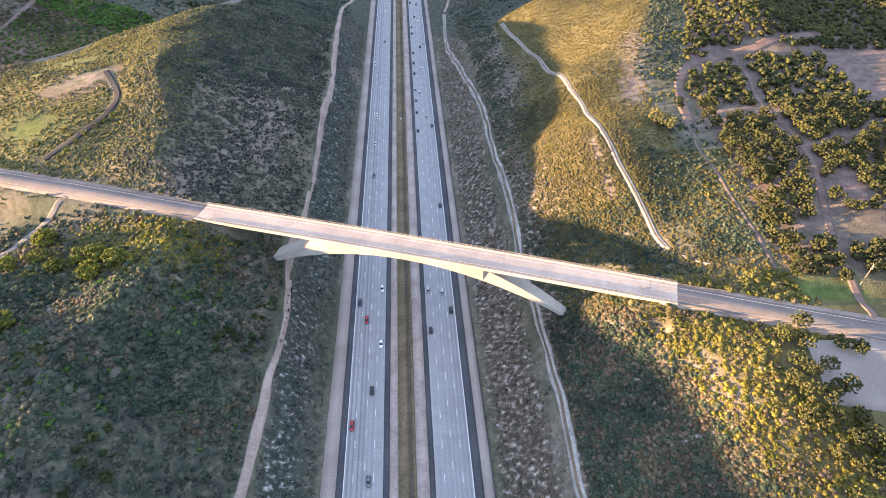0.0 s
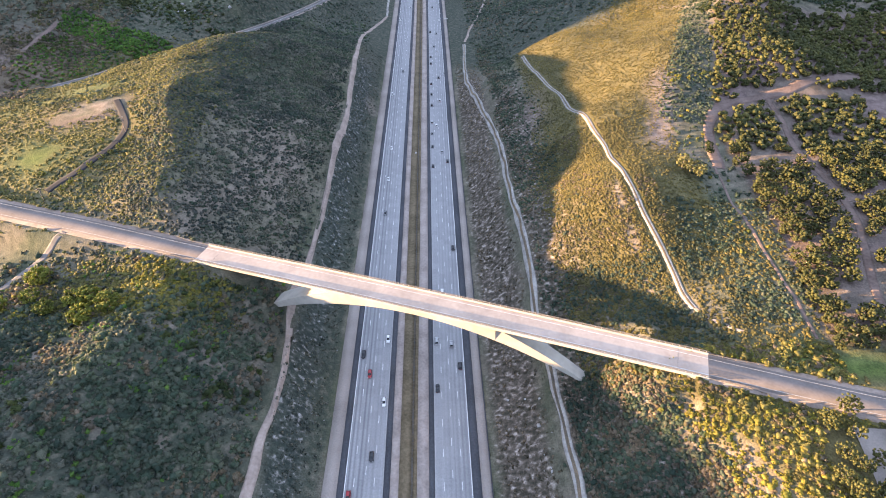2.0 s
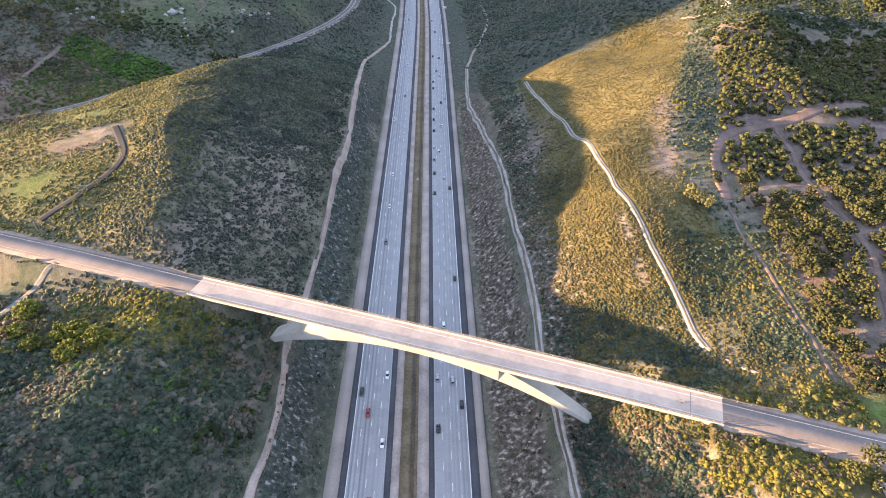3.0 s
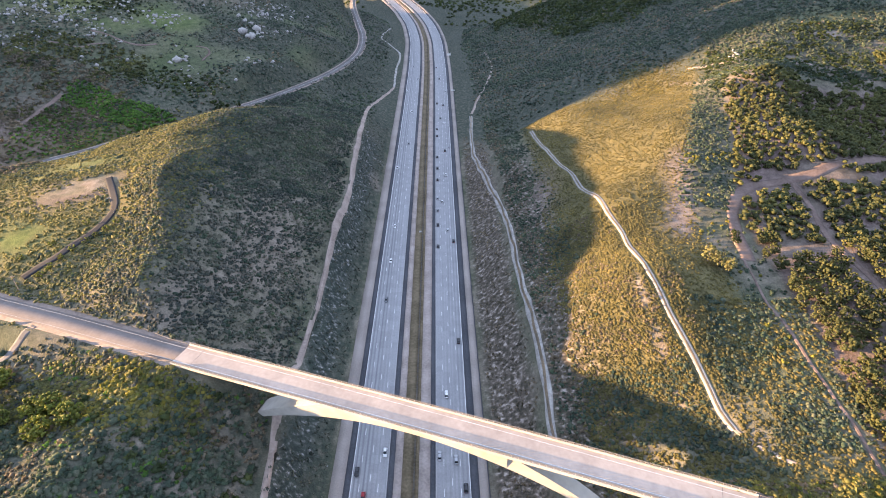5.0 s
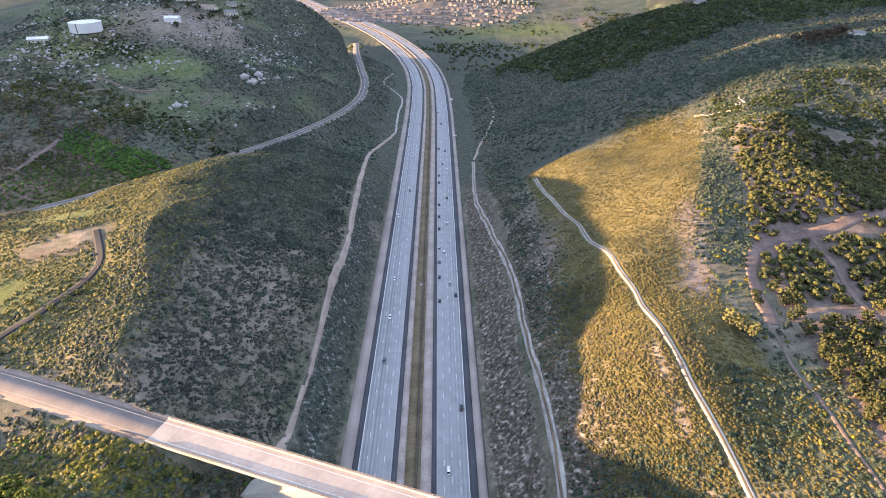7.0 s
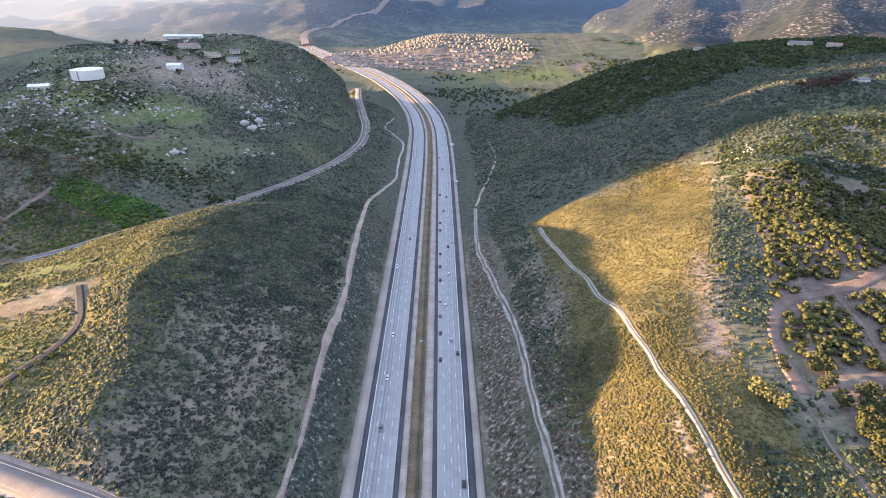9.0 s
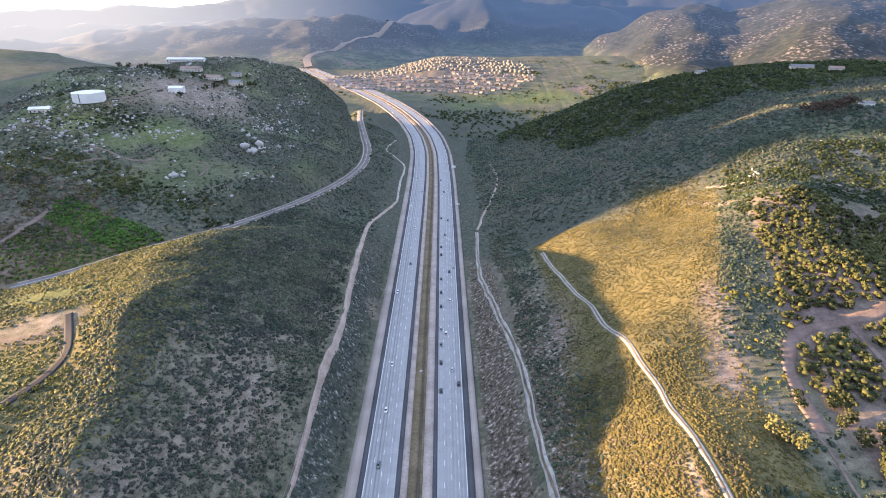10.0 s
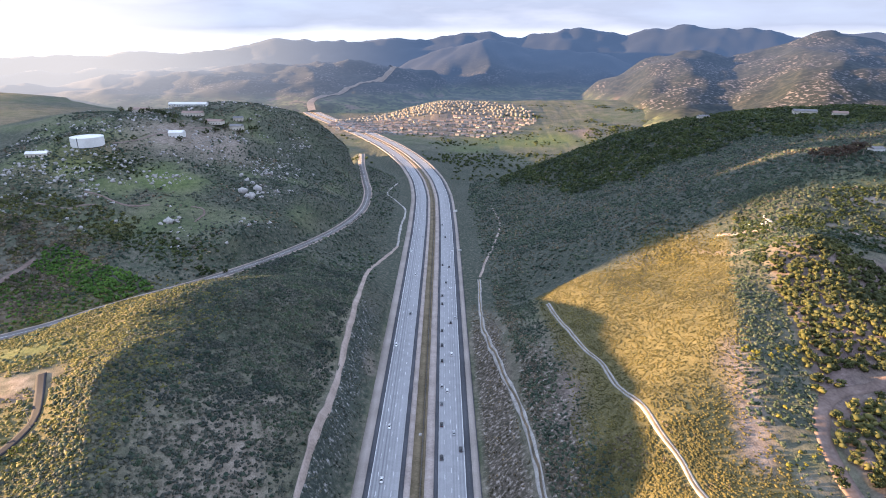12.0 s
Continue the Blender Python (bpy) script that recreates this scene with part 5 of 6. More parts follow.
scatter("shrubs", "scrub_gold", 3000, (56, 100, 160, 232), lambda x, y: ramp(offset(x, y), 62, 70) * (0.4 + 0.6 * clumps(x, y, 6, 81)), 0.5, 1.5, "low dry sage under the east end of the bridge", leaves=3, squash=0.55)
scatter("shrubs", "scrub_green", 3000, (56, 100, 160, 232), lambda x, y: ramp(offset(x, y), 62, 70) * clumps(x, y, 10, 82), 0.6, 1.7, "dark brush under the east end of the bridge", leaves=4)
scatter("shrubs", "scrub_gold", 6500, (92, 155, 150, 260), lambda x, y: ramp(offset(x, y), 100, 110) * (0.5 + 0.5 * clumps(x, y, 9, 63)) * (1 - 0.9 * spot_at(x, y, 155, 163, 24, 9, 0, 4)), 0.5, 1.5, "golden brush round the east end of the bridge", leaves=2, squash=0.52)
scatter("shrubs", "scrub_green", 3500, (92, 155, 150, 260), lambda x, y: ramp(offset(x, y), 105, 115) * clumps(x, y, 13, 64) * (1 - 0.9 * spot_at(x, y, 155, 163, 24, 9, 0, 4)), 0.7, 1.9, "green bushes round the east end of the bridge", leaves=5)
scatter("shrubs", "scrub_bright", 5000, SPUR, lambda x, y: ramp(x - spur_ridge(y), -9, 0) * (0.3 + 0.7 * clumps(x, y, 14, 47)), 0.6, 1.8, "yellow brush on the sunlit east spur", leaves=8)
scatter("shrubs", "scrub_brown", 3000, SPUR, lambda x, y: ramp(x - spur_ridge(y), -9, 0) * clumps(x, y, 9, 48), 0.6, 1.7, "brown dry brush on the east spur", leaves=6)
scatter("shrubs", "scrub_olive", 5000, SPUR, lambda x, y: ramp(x - spur_ridge(y), 8, 20) * (0.3 + 0.7 * clumps(x, y, 14, 48)), 0.7, 2.2, "green brush on the east spur", leaves=8)
scatter("shrubs", "scrub_grey", 14000, (-110, -40, 60, 600), lambda x, y: banks(x, y) * (0.4 + 0.6 * clumps(x, y, 5, 49)), 0.4, 1.2, "dark dusty brush on the stony west bank", leaves=6)
scatter("shrubs", "scrub_brown", 12000, (-20, 50, 60, 600), lambda x, y: banks(x, y) * (0.4 + 0.6 * clumps(x, y, 5, 50)), 0.4, 1.1, "pale dry brush on the stony east bank", leaves=6)


def west_far(x, y):
    return ramp(y, 520, 600) * (1 - ramp(y, 1150, 1300)) * ramp(-offset(x, y), 50, 70)


def east_far(x, y):
    return ramp(y, 580, 680) * (1 - ramp(y, 1200, 1350)) * ramp(offset(x, y), 52, 75)


scatter("shrubs", "scrub_green", 30000, (-620, -60, 520, 1250), lambda x, y: west_far(x, y) * (0.35 + 0.65 * clumps(x, y, 40, 51)) * open_ground(x, y), 1.0, 3.0, "dark chaparral on the far west hill", leaves=0)
scatter("shrubs", "scrub_brown", 9000, (-620, -200, 560, 1100), lambda x, y: west_far(x, y) * clumps(x, y, 34, 66, 0.0, 0.5) * open_ground(x, y), 0.9, 2.6, "dry brown brush on the far west hill", leaves=0)
scatter("shrubs", "scrub_grey", 24000, (-620, -60, 520, 1250), lambda x, y: west_far(x, y) * (1 - 0.7 * clumps(x, y, 40, 51)) * open_ground(x, y), 0.8, 2.2, "grey brush on the far west hill", leaves=0)
scatter("trees", "tree_orchard", 1500, (-480, -340, 500, 650), lambda x, y: clumps(x, y, 30, 58) * (1 - ramp(y + 0.46 * (x + 303), 495, 510) * (1 - ramp(y + 0.41 * (x + 269), 530, 540)) * ramp(x, -400, -385)), 1.6, 3.4, "olive trees and tall brush beside the groves", leaves=8, category="trees")
scatter("shrubs", "scrub_brown", 9000, (-480, -330, 400, 600), lambda x, y: (0.3 + 0.7 * clumps(x, y, 30, 58)) * ramp(nearest(x, y, OLD_ROAD)[0], 9, 16), 0.8, 2.6, "brown and olive brush beside the groves", leaves=3)
scatter("shrubs", "scrub_green", 52000, (-20, 620, 540, 1300), lambda x, y: east_far(x, y) * (0.45 + 0.55 * clumps(x, y, 50, 53)) * open_ground(x, y), 1.3, 3.2, "dark chaparral on the far east ridge", leaves=0)
scatter("shrubs", "scrub_brown", 22000, (-20, 620, 540, 1300), lambda x, y: east_far(x, y) * (1 - 0.8 * clumps(x, y, 50, 53)) * open_ground(x, y), 0.8, 2.4, "dry brown brush on the far east ridge", leaves=0)
scatter("shrubs", "scrub_gold", 8000, (110, 240, 545, 660), lambda x, y: spot_at(x, y, 166, 590, 30, 38), 0.6, 1.6, "sunlit golden brush on the knoll beyond the hill", leaves=3)
scatter("shrubs", "scrub_green", 15000, (170, 400, 520, 660), lambda x, y: ramp(x - orchard_edge(y), -20, 0) * (0.4 + 0.6 * clumps(x, y, 16, 59)) * open_ground(x, y), 0.8, 2.2, "olive-green brush below the meadow", leaves=3)
scatter("shrubs", "tree_dark", 5000, (170, 420, 500, 620), lambda x, y: ramp(x - orchard_edge(y), -20, 0) * clumps(x, y, 22, 60), 1.2, 2.6, "dense olive bushes below the meadow", leaves=8)
scatter("woods", "tree_dark", 14000, (40, 620, 880, 1250), lambda x, y: ramp(y - np.interp(x, (60, 78, 133, 175, 213, 268, 330, 413, 620), (1100, 1070, 974, 920, 890, 892, 905, 900, 940)) + 30 * rough(x, y, 60, 56) + 14 * rough(x, y, 21, 54), -16, 14) * (0.6 + 0.4 * clumps(x, y, 30, 55, -0.9, -0.2)), 2.6, 5.4, "dark oak woods on the shaded spur", leaves=5, category="trees")
scatter("woods", "tree_dark", 1500, (-540, 170, 1770, 2420), lambda x, y: 0.55 * spot_at(x, y, -190, 2090, 345, 325, 0, 6) * ramp(np.abs(offset(x, y)), 50, 60), 1.6, 3.2, "garden trees between the village houses", leaves=3, category="trees")
scatter("thickets", "tree_dark", 900, (-380, -220, 560, 640), lambda x, y: spot_at(x, y, -300, 602, 60, 22, -20, 4) * ramp(nearest(x, y, OLD_ROAD)[0], 9, 14), 1.4, 3.4, "dark thickets above the old highway", leaves=6)
scatter("thickets", "tree_dark", 500, (-480, -380, 700, 790), lambda x, y: spot_at(x, y, -430, 748, 40, 24, 0, 4), 1.4, 3.2, "dark thickets below the water tank", leaves=6)
scatter("woods", "tree_dark", 9000, (-500, 700, 1280, 2300), lambda x, y: np.maximum(clumps(x, y, 90, 57, -0.1, 0.5), 0.8 * spot_at(x, y, 90, 1420, 190, 150, 0, 4) * clumps(x, y, 40, 77, -0.3, 0.3)) * (1 - np.clip(1.5 * cover_at(x, y)["gold"], 0, 1)) * (1 - spot_at(x, y, -190, 2090, 345, 325, 0, 8)) * ramp(np.abs(offset(x, y)), 50, 70), 3.0, 6.5, "dark tree groups on the valley floor", leaves=4, category="trees")


def trees(name, material, spots, low, high, label, seed, group="", twigs=30, trunk_share=0.3, category="tree"):
    """Trees of one kind: a tapered trunk with limbs, and a crown of many ragged clumps. Three shapes are built, the rest are copies."""
    shapes = []
    dice = np.random.default_rng(seed)
    for k, (x, y) in enumerate(spots):
        size, turn = dice.uniform(low, high), dice.uniform(0, 360)
        m = pose(x, y, float(height(x, y)) - 0.2, 0, 0, turn)
        if k >= 3:
            copy_thing(shapes[k % 3], m)
            continue
        root = tagged(new(name), label, category, group)
        bm = bmesh.new()
        up = size * trunk_share * 2
        bmesh.ops.create_cone(bm, segments=7, radius1=size * 0.09, radius2=size * 0.05, depth=up, matrix=Matrix.Translation((0, 0, up / 2)))
        for arm in range(4):
            way = Matrix.Rotation(radians(arm * 90 + 30 * k), 4, "Z") @ Matrix.Rotation(radians(38), 4, "Y")
            bmesh.ops.create_cone(bm, segments=5, radius1=size * 0.045, radius2=size * 0.015, depth=size * 0.8, matrix=Matrix.Translation((0, 0, up * 0.85)) @ way @ Matrix.Translation((0, 0, size * 0.4)))
        part("trunk", bm, MAT["bark"], root)
        way = dice.normal(size=(twigs, 3))
        way /= np.linalg.norm(way, axis=1)[:, None]
        way[:, 2] *= 0.72
        spot = way * (size * (0.35 + 0.6 * dice.random((twigs, 1)) ** 0.6)) + np.array((0, 0, up + size * 0.42))
        v, f = tufts(spot, size * (0.7 if twigs > 60 else 1.0) * (0.15 + 0.15 * dice.random(twigs)), 6, 0.85)
        crown = from_arrays("crown", v, f, MAT[material])
        crown.parent = root
        root.matrix_world = m
        shapes.append(root)


def rows_in(x0, x1, y0, y1, gap, seed, allow):
    """Planting places in staggered rows."""
    dice = np.random.default_rng(seed)
    spots = []
    for j, y in enumerate(np.arange(y0, y1, gap * 0.92)):
        for x in np.arange(x0 + (j % 2) * gap / 2, x1, gap):
            p = x + dice.normal(0, gap * 0.16), y + dice.normal(0, gap * 0.16)
            if allow(*p) and not on_road(np.array([p[0]]), np.array([p[1]]), 1.2)[0]:
                spots.append(p)
    return spots


near_orchard = rows_in(146, 262, 170, 376, 6.3, 3, lambda x, y: x > orchard_edge(y) - 1 and rough(x, y, 26, 61) > (-0.7 if y > 200 else -0.1))
trees("orchard_tree", "tree_orchard", near_orchard[:290], 3.3, 4.4, "rounded yellow-green orchard tree on bare brown soil", 5, "orchard trees", twigs=46, trunk_share=0.2)


def grove(name, material, spots, low, high, lumps, label):
    """Far rows of trees in one mesh, each crown of several ragged lumps on the ground."""
    spot = np.repeat(np.array(spots), lumps, 0)
    size = np.repeat(rng.uniform(low, high, len(spots)), lumps)
    spot = spot + rng.normal(0, 0.42, spot.shape) * size[:, None]
    v, f = tufts(np.column_stack([spot, height(spot[:, 0], spot[:, 1]) + size * rng.uniform(0.1, 0.6, len(spot))]), size * rng.uniform(0.5, 0.8, len(spot)), 7, 0.85)
    return tagged(from_arrays(name, v, f, MAT[material]), label, "trees", kind="stuff")


far_orchard = near_orchard[290:] + rows_in(160, 400, 384, 560, 6.0, 4, lambda x, y: x > orchard_edge(y) - 1 and rough(x, y, 38, 62) > (-0.65 if y < 500 else 0.0))
grove("orchard", "tree_orchard", far_orchard, 2.6, 3.6, 5, "rows of yellow-green orchard trees on the upper slope")
citrus = rows_in(-385, -266, 500, 575, 4.6, 6, lambda x, y: y > 506 - 0.46 * (x + 303) and y < 534 - 0.41 * (x + 269))
grove("citrus_grove", "tree_citrus", citrus, 2.0, 2.7, 4, "dark green citrus trees in even rows beside the old highway")
young = rows_in(-388, -285, 420, 545, 6.0, 8, lambda x, y: y < 501 - 0.46 * (x + 303) and y > 468 + 0.6 * (x + 330) and x + 0.5 * y > -150)
grove("young_grove", "tree_citrus", young, 1.6, 2.2, 3, "small round young grove trees in rows on bare soil")
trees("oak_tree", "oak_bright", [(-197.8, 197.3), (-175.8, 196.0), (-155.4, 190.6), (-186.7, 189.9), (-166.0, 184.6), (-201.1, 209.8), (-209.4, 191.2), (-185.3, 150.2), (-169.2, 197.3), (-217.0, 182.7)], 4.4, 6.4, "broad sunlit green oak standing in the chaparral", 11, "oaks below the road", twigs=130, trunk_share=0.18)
trees("hedge_bush", "oak_bright", [(-202.8, 317.6), (-207.0, 312.7), (-211.0, 307.6), (-214.8, 303.2), (-218.5, 296.7), (-221.2, 290.3), (-224.8, 283.8), (-226.7, 278.6), (-246.8, 291.7), (-221.9, 318.2), (-233.7, 301.8)], 1.6, 2.4, "round green bush beside the driveway", 17, "bushes beside the driveway", twigs=30, trunk_share=0.1, category="bush")
trees("pale_tree", "tree_pale", [(127.4, 285.5), (130.3, 280.6), (123.4, 289.2)], 4.2, 5.2, "pale feathery tree beside the wash", 12, twigs=70)
trees("eucalyptus", "tree_orchard", [(139.0, 140.0), (140.9, 120.5), (145.0, 102.5), (135.5, 108.4), (148.4, 91.0), (140.0, 94.6), (135.7, 129.9), (135.6, 101.2), (143.6, 85.1), (150.9, 81.4), (139.7, 111.5), (133.2, 118.0), (146.3, 95.8), (138.3, 86.9), (129.2, 121.8), (128.4, 110.2), (130.7, 100.2), (125.3, 114.0), (128.7, 132.8), (132.1, 90.7), (125.6, 102.0), (144.0, 112.7)], 3.2, 4.4, "broad olive-green eucalyptus beside the parking lot", 13, "eucalyptus below the road", twigs=90, trunk_share=0.3)
trees("roadside_tree", "tree_orchard", [(149.7, 129.8), (155.6, 127.7), (176.0, 124.0), (184.0, 122.0), (170.7, 165.7)], 2.6, 3.4, "dense green roadside tree by the country road", 14, twigs=56)
trees("bare_tree", "tree_red", [(335.0, 688.0), (342.0, 692.0), (350.0, 696.0), (357.0, 690.0), (328.0, 694.0), (364.0, 697.0), (372.0, 701.0), (381.0, 704.0), (346.0, 683.0)], 5.6, 8.0, "rusty brown leafless tree on the grassy ridge", 15, "bare trees on the ridge", twigs=90, trunk_share=0.5)
trees("valley_tree", "tree_dark", [(-236.0, 566.1), (-228.0, 571.1), (-243.0, 560.0), (144.3, 308.2), (146.9, 315.4)], 2.4, 3.4, "dark green tree beside the road", 16, twigs=50)


# ---- cars on the freeway ----
PAINTS = {k: paint(k + "_car_paint", c) for k, c in (("white", (0.78, 0.78, 0.77)), ("black", (0.018, 0.019, 0.022)), ("grey", (0.13, 0.14, 0.15)), ("silver", (0.42, 0.43, 0.44)), ("red", (0.32, 0.02, 0.025)))}
lamp_red, lamp_white = paint("tail_lamp_plastic", (0.25, 0.01, 0.01)), paint("head_lamp_plastic", (0.7, 0.7, 0.68))
LANES = (-23.8, -19.8, -15.8, -12.1, 12.6, 16.3, 19.95, 23.8)


def shell(rings):
    """A hull through rings of (x half-width, y, z) with mirrored sides."""
    bm = bmesh.new()
    loops = [[bm.verts.new((sx * w, y, z)) for sx, w, y, z in ring] for ring in rings]
    for a, b in zip(loops, loops[1:]):
        for k in range(len(a)):
            bm.faces.new((a[k], a[(k + 1) % len(a)], b[(k + 1) % len(a)], b[k]))
    bm.faces.new(loops[0])
    bm.faces.new(loops[-1])
    bmesh.ops.recalc_face_normals(bm, faces=bm.faces[:])
    return bm


def car(colour, tall):
    """A car heading along +y: body, cabin glass, roof, lamps, wheels."""
    root = tagged(new("car"), f"{colour} {'van-like sport utility car' if tall else 'saloon car'} driving on the freeway", "car", "cars on the freeway")
    long, roof = (4.9, 1.78) if tall else (4.7, 1.46)

    def ring(y, w, low, high):
        return [(-1, w, y, low), (-1, w * 1.0, y, (low + high) / 2), (-1, w * 0.9, y, high), (1, w * 0.9, y, high), (1, w, y, (low + high) / 2), (1, w, y, low)]

    h = long / 2
    part("body", shell([ring(-h, 0.78, 0.42, 0.82), ring(-h + 0.18, 0.9, 0.3, 0.98), ring(-0.6, 0.93, 0.28, 1.0), ring(h - 1.2, 0.92, 0.28, 0.95), ring(h - 0.25, 0.86, 0.3, 0.78), ring(h, 0.7, 0.42, 0.66)]), PAINTS[colour], root, smooth=True)
    back_end = -h + (0.25 if tall else 0.75)
    part("cabin_glass", shell([ring(back_end, 0.8, 0.9, 1.0), ring(back_end + 0.4, 0.72, 0.9, roof - 0.06), ring(0.35, 0.72, 0.9, roof - 0.05), ring(1.15, 0.78, 0.85, 0.98)]), MAT["glass"], root, "dark tinted windows")
    bm = bmesh.new()
    box(bm, -0.62, 0.62, back_end + 0.5, 0.3, roof - 0.1, roof)
    bmesh.ops.bevel(bm, geom=bm.edges[:], offset=0.05, segments=2, affect="EDGES")
    part("roof", bm, PAINTS[colour], root)
    for sx in (-1, 1):
        bm = bmesh.new()
        box(bm, sx * 0.66 - 0.16, sx * 0.66 + 0.16, -h - 0.02, -h + 0.14, 0.66, 0.86)
        part("tail_lamp", bm, lamp_red, root, "red tail lamp")
        bm = bmesh.new()
        box(bm, sx * 0.6 - 0.18, sx * 0.6 + 0.18, h - 0.2, h - 0.02, 0.56, 0.7)
        part("head_lamp", bm, lamp_white, root, "clear head lamp")
        for y in (-h + 0.9, h - 0.95):
            bm = bmesh.new()
            bmesh.ops.create_cone(bm, cap_ends=True, segments=14, radius1=0.34, radius2=0.34, depth=0.24, matrix=Matrix.Translation((sx * 0.84, y, 0.34)) @ Matrix.Rotation(radians(90), 4, "Y"))
            part("wheel", bm, MAT["tyre"], root)
    return root


CARS = [(2, 567, "grey"), (0, 510, "white"), (1, 407, "white"), (1, 361, "white"), (1, 318, "grey"), (3, 789, "silver"), (3, 208, "white"), (0, 198, "black"), (1, 186, "red"), (3, 170, "white"), (2, 143, "black"), (0, 126, "red"), (2, 101, "grey"), (2, 660, "white"), (0, 735, "white"), (1, 850, "silver"),
    (4, 607, "black"), (4, 588, "black"), (6, 550, "black"), (7, 559, "silver"), (4, 535, "black"), (4, 510, "black"), (6, 496, "white"), (4, 486, "black"), (4, 452, "silver"), (5, 446, "white"), (4, 409, "black"), (6, 401, "silver"), (4, 431, "grey"), (7, 386, "black"), (4, 379, "black"), (7, 281, "black"), (5, 242, "white"), (4, 690, "black"), (6, 684, "grey"), (6, 204, "silver"), (7, 190, "black"), (4, 177, "black"), (4, 206, "silver"), (5, 640, "grey"), (6, 625, "white"), (7, 735, "white"), (5, 790, "black"), (4, 845, "grey")]
models = {}
for lane, s, colour in CARS:
    d = LANES[lane]
    tall = s % 2 == 0
    x, y, z = road_point(np.array([float(s)]), np.array([d]))[0]
    x2, y2, z2 = road_point(np.array([s + 2.0]), np.array([d]))[0]
    heading = math.degrees(math.atan2(-(x2 - x), y2 - y)) + (180 if lane < 4 else 0)
    m = pose(x, y, z + 0.01, 0, 0, heading)
    if (colour, tall) in models:
        copy_thing(models[colour, tall], m)
    else:
        models[colour, tall] = car(colour, tall)
        models[colour, tall].matrix_world = m


# ---- poles and signs ----
def utility_pole(x, y, tall, lean, turn, arms):
    root = tagged(new("utility_pole"), "weathered wooden utility pole with a cross arm", "utility pole", "utility poles")
    bm = bmesh.new()
    bmesh.ops.create_cone(bm, cap_ends=True, segments=10, radius1=0.2, radius2=0.13, depth=tall, matrix=Matrix.Translation((0, 0, tall / 2)))
    part("pole", bm, MAT["pole"], root)
    for k in range(arms):
        bm = bmesh.new()
        box(bm, -1.3, 1.3, -0.08, 0.08, tall - 0.7 - k * 1.1, tall - 0.5 - k * 1.1)
        arm = part("cross_arm", bm, MAT["pole"], root)
        for px in (-1.15, -0.5, 0.5, 1.15):
            bm = bmesh.new()
            bmesh.ops.create_cone(bm, cap_ends=True, segments=8, radius1=0.08, radius2=0.05, depth=0.25, matrix=Matrix.Translation((px, 0, tall - 0.38 - k * 1.1)))
            part("insulator", bm, MAT["white_wall"], arm)
    bm = bmesh.new()
    bmesh.ops.create_cone(bm, cap_ends=True, segments=10, radius1=0.28, radius2=0.28, depth=0.9, matrix=Matrix.Translation((0.42, 0, tall - 2.4)))
    part("transformer", bm, MAT["rail"], root)
    root.matrix_world = pose(x, y, float(height(x, y)) - 0.5, 0, lean, turn)


utility_pole(-207.8, 324.6, 11.5, 0, 20, 1)
utility_pole(177, 163, 12.0, 0, 60, 2)
utility_pole(-232, 268, 10.0, 0, 30, 1)


def road_sign(s, d, w, h, up, label):
    """A sign on two posts, seen from the side of the traffic."""
    root = tagged(new("road_sign"), label, "road sign")
    bm = bmesh.new()
    box(bm, -w / 2, w / 2, -0.05, 0.05, up, up + h)
    part("panel", bm, MAT["white_wall"], root)
    for px in (-w / 3, w / 3):
        bm = bmesh.new()
        box(bm, px - 0.08, px + 0.08, 0.06, 0.2, -0.5, up + h)
        part("post", bm, MAT["rail"], root)
    x, y, z = road_point(np.array([float(s)]), np.array([float(d)]))[0]
    root.matrix_world = pose(x, y, z, 0, 0, 3)


road_sign(905, 33, 5.5, 3.0, 2.2, "pale road sign on two posts beside the verge")
road_sign(735, 33, 4.0, 1.4, 1.6, "low pale sign board beside the verge")


# ---- hilltop tank and houses ----
def water_tank(x, y, radius, tall):
    root = tagged(new("water_tank"), "wide round cream steel water tank on the hilltop", "water tank")
    bm = bmesh.new()
    bmesh.ops.create_cone(bm, cap_ends=False, segments=48, radius1=radius, radius2=radius, depth=tall, matrix=Matrix.Translation((0, 0, tall / 2)))
    part("shell", bm, MAT["white_wall"], root, "cream cylindrical shell", True)
    bm = bmesh.new()
    bmesh.ops.create_cone(bm, cap_ends=True, segments=48, radius1=radius * 1.01, radius2=radius * 0.05, depth=1.6, matrix=Matrix.Translation((0, 0, tall + 0.8)))
    part("roof", bm, MAT["white_wall"], root, "shallow conical roof")
    bm = bmesh.new()
    box(bm, -0.5, 0.5, -radius - 0.25, -radius + 0.05, 0.5, tall + 0.3)
    part("ladder", bm, MAT["rail"], root)
    root.matrix_world = pose(x, y, float(height(x, y)) - 2.0)


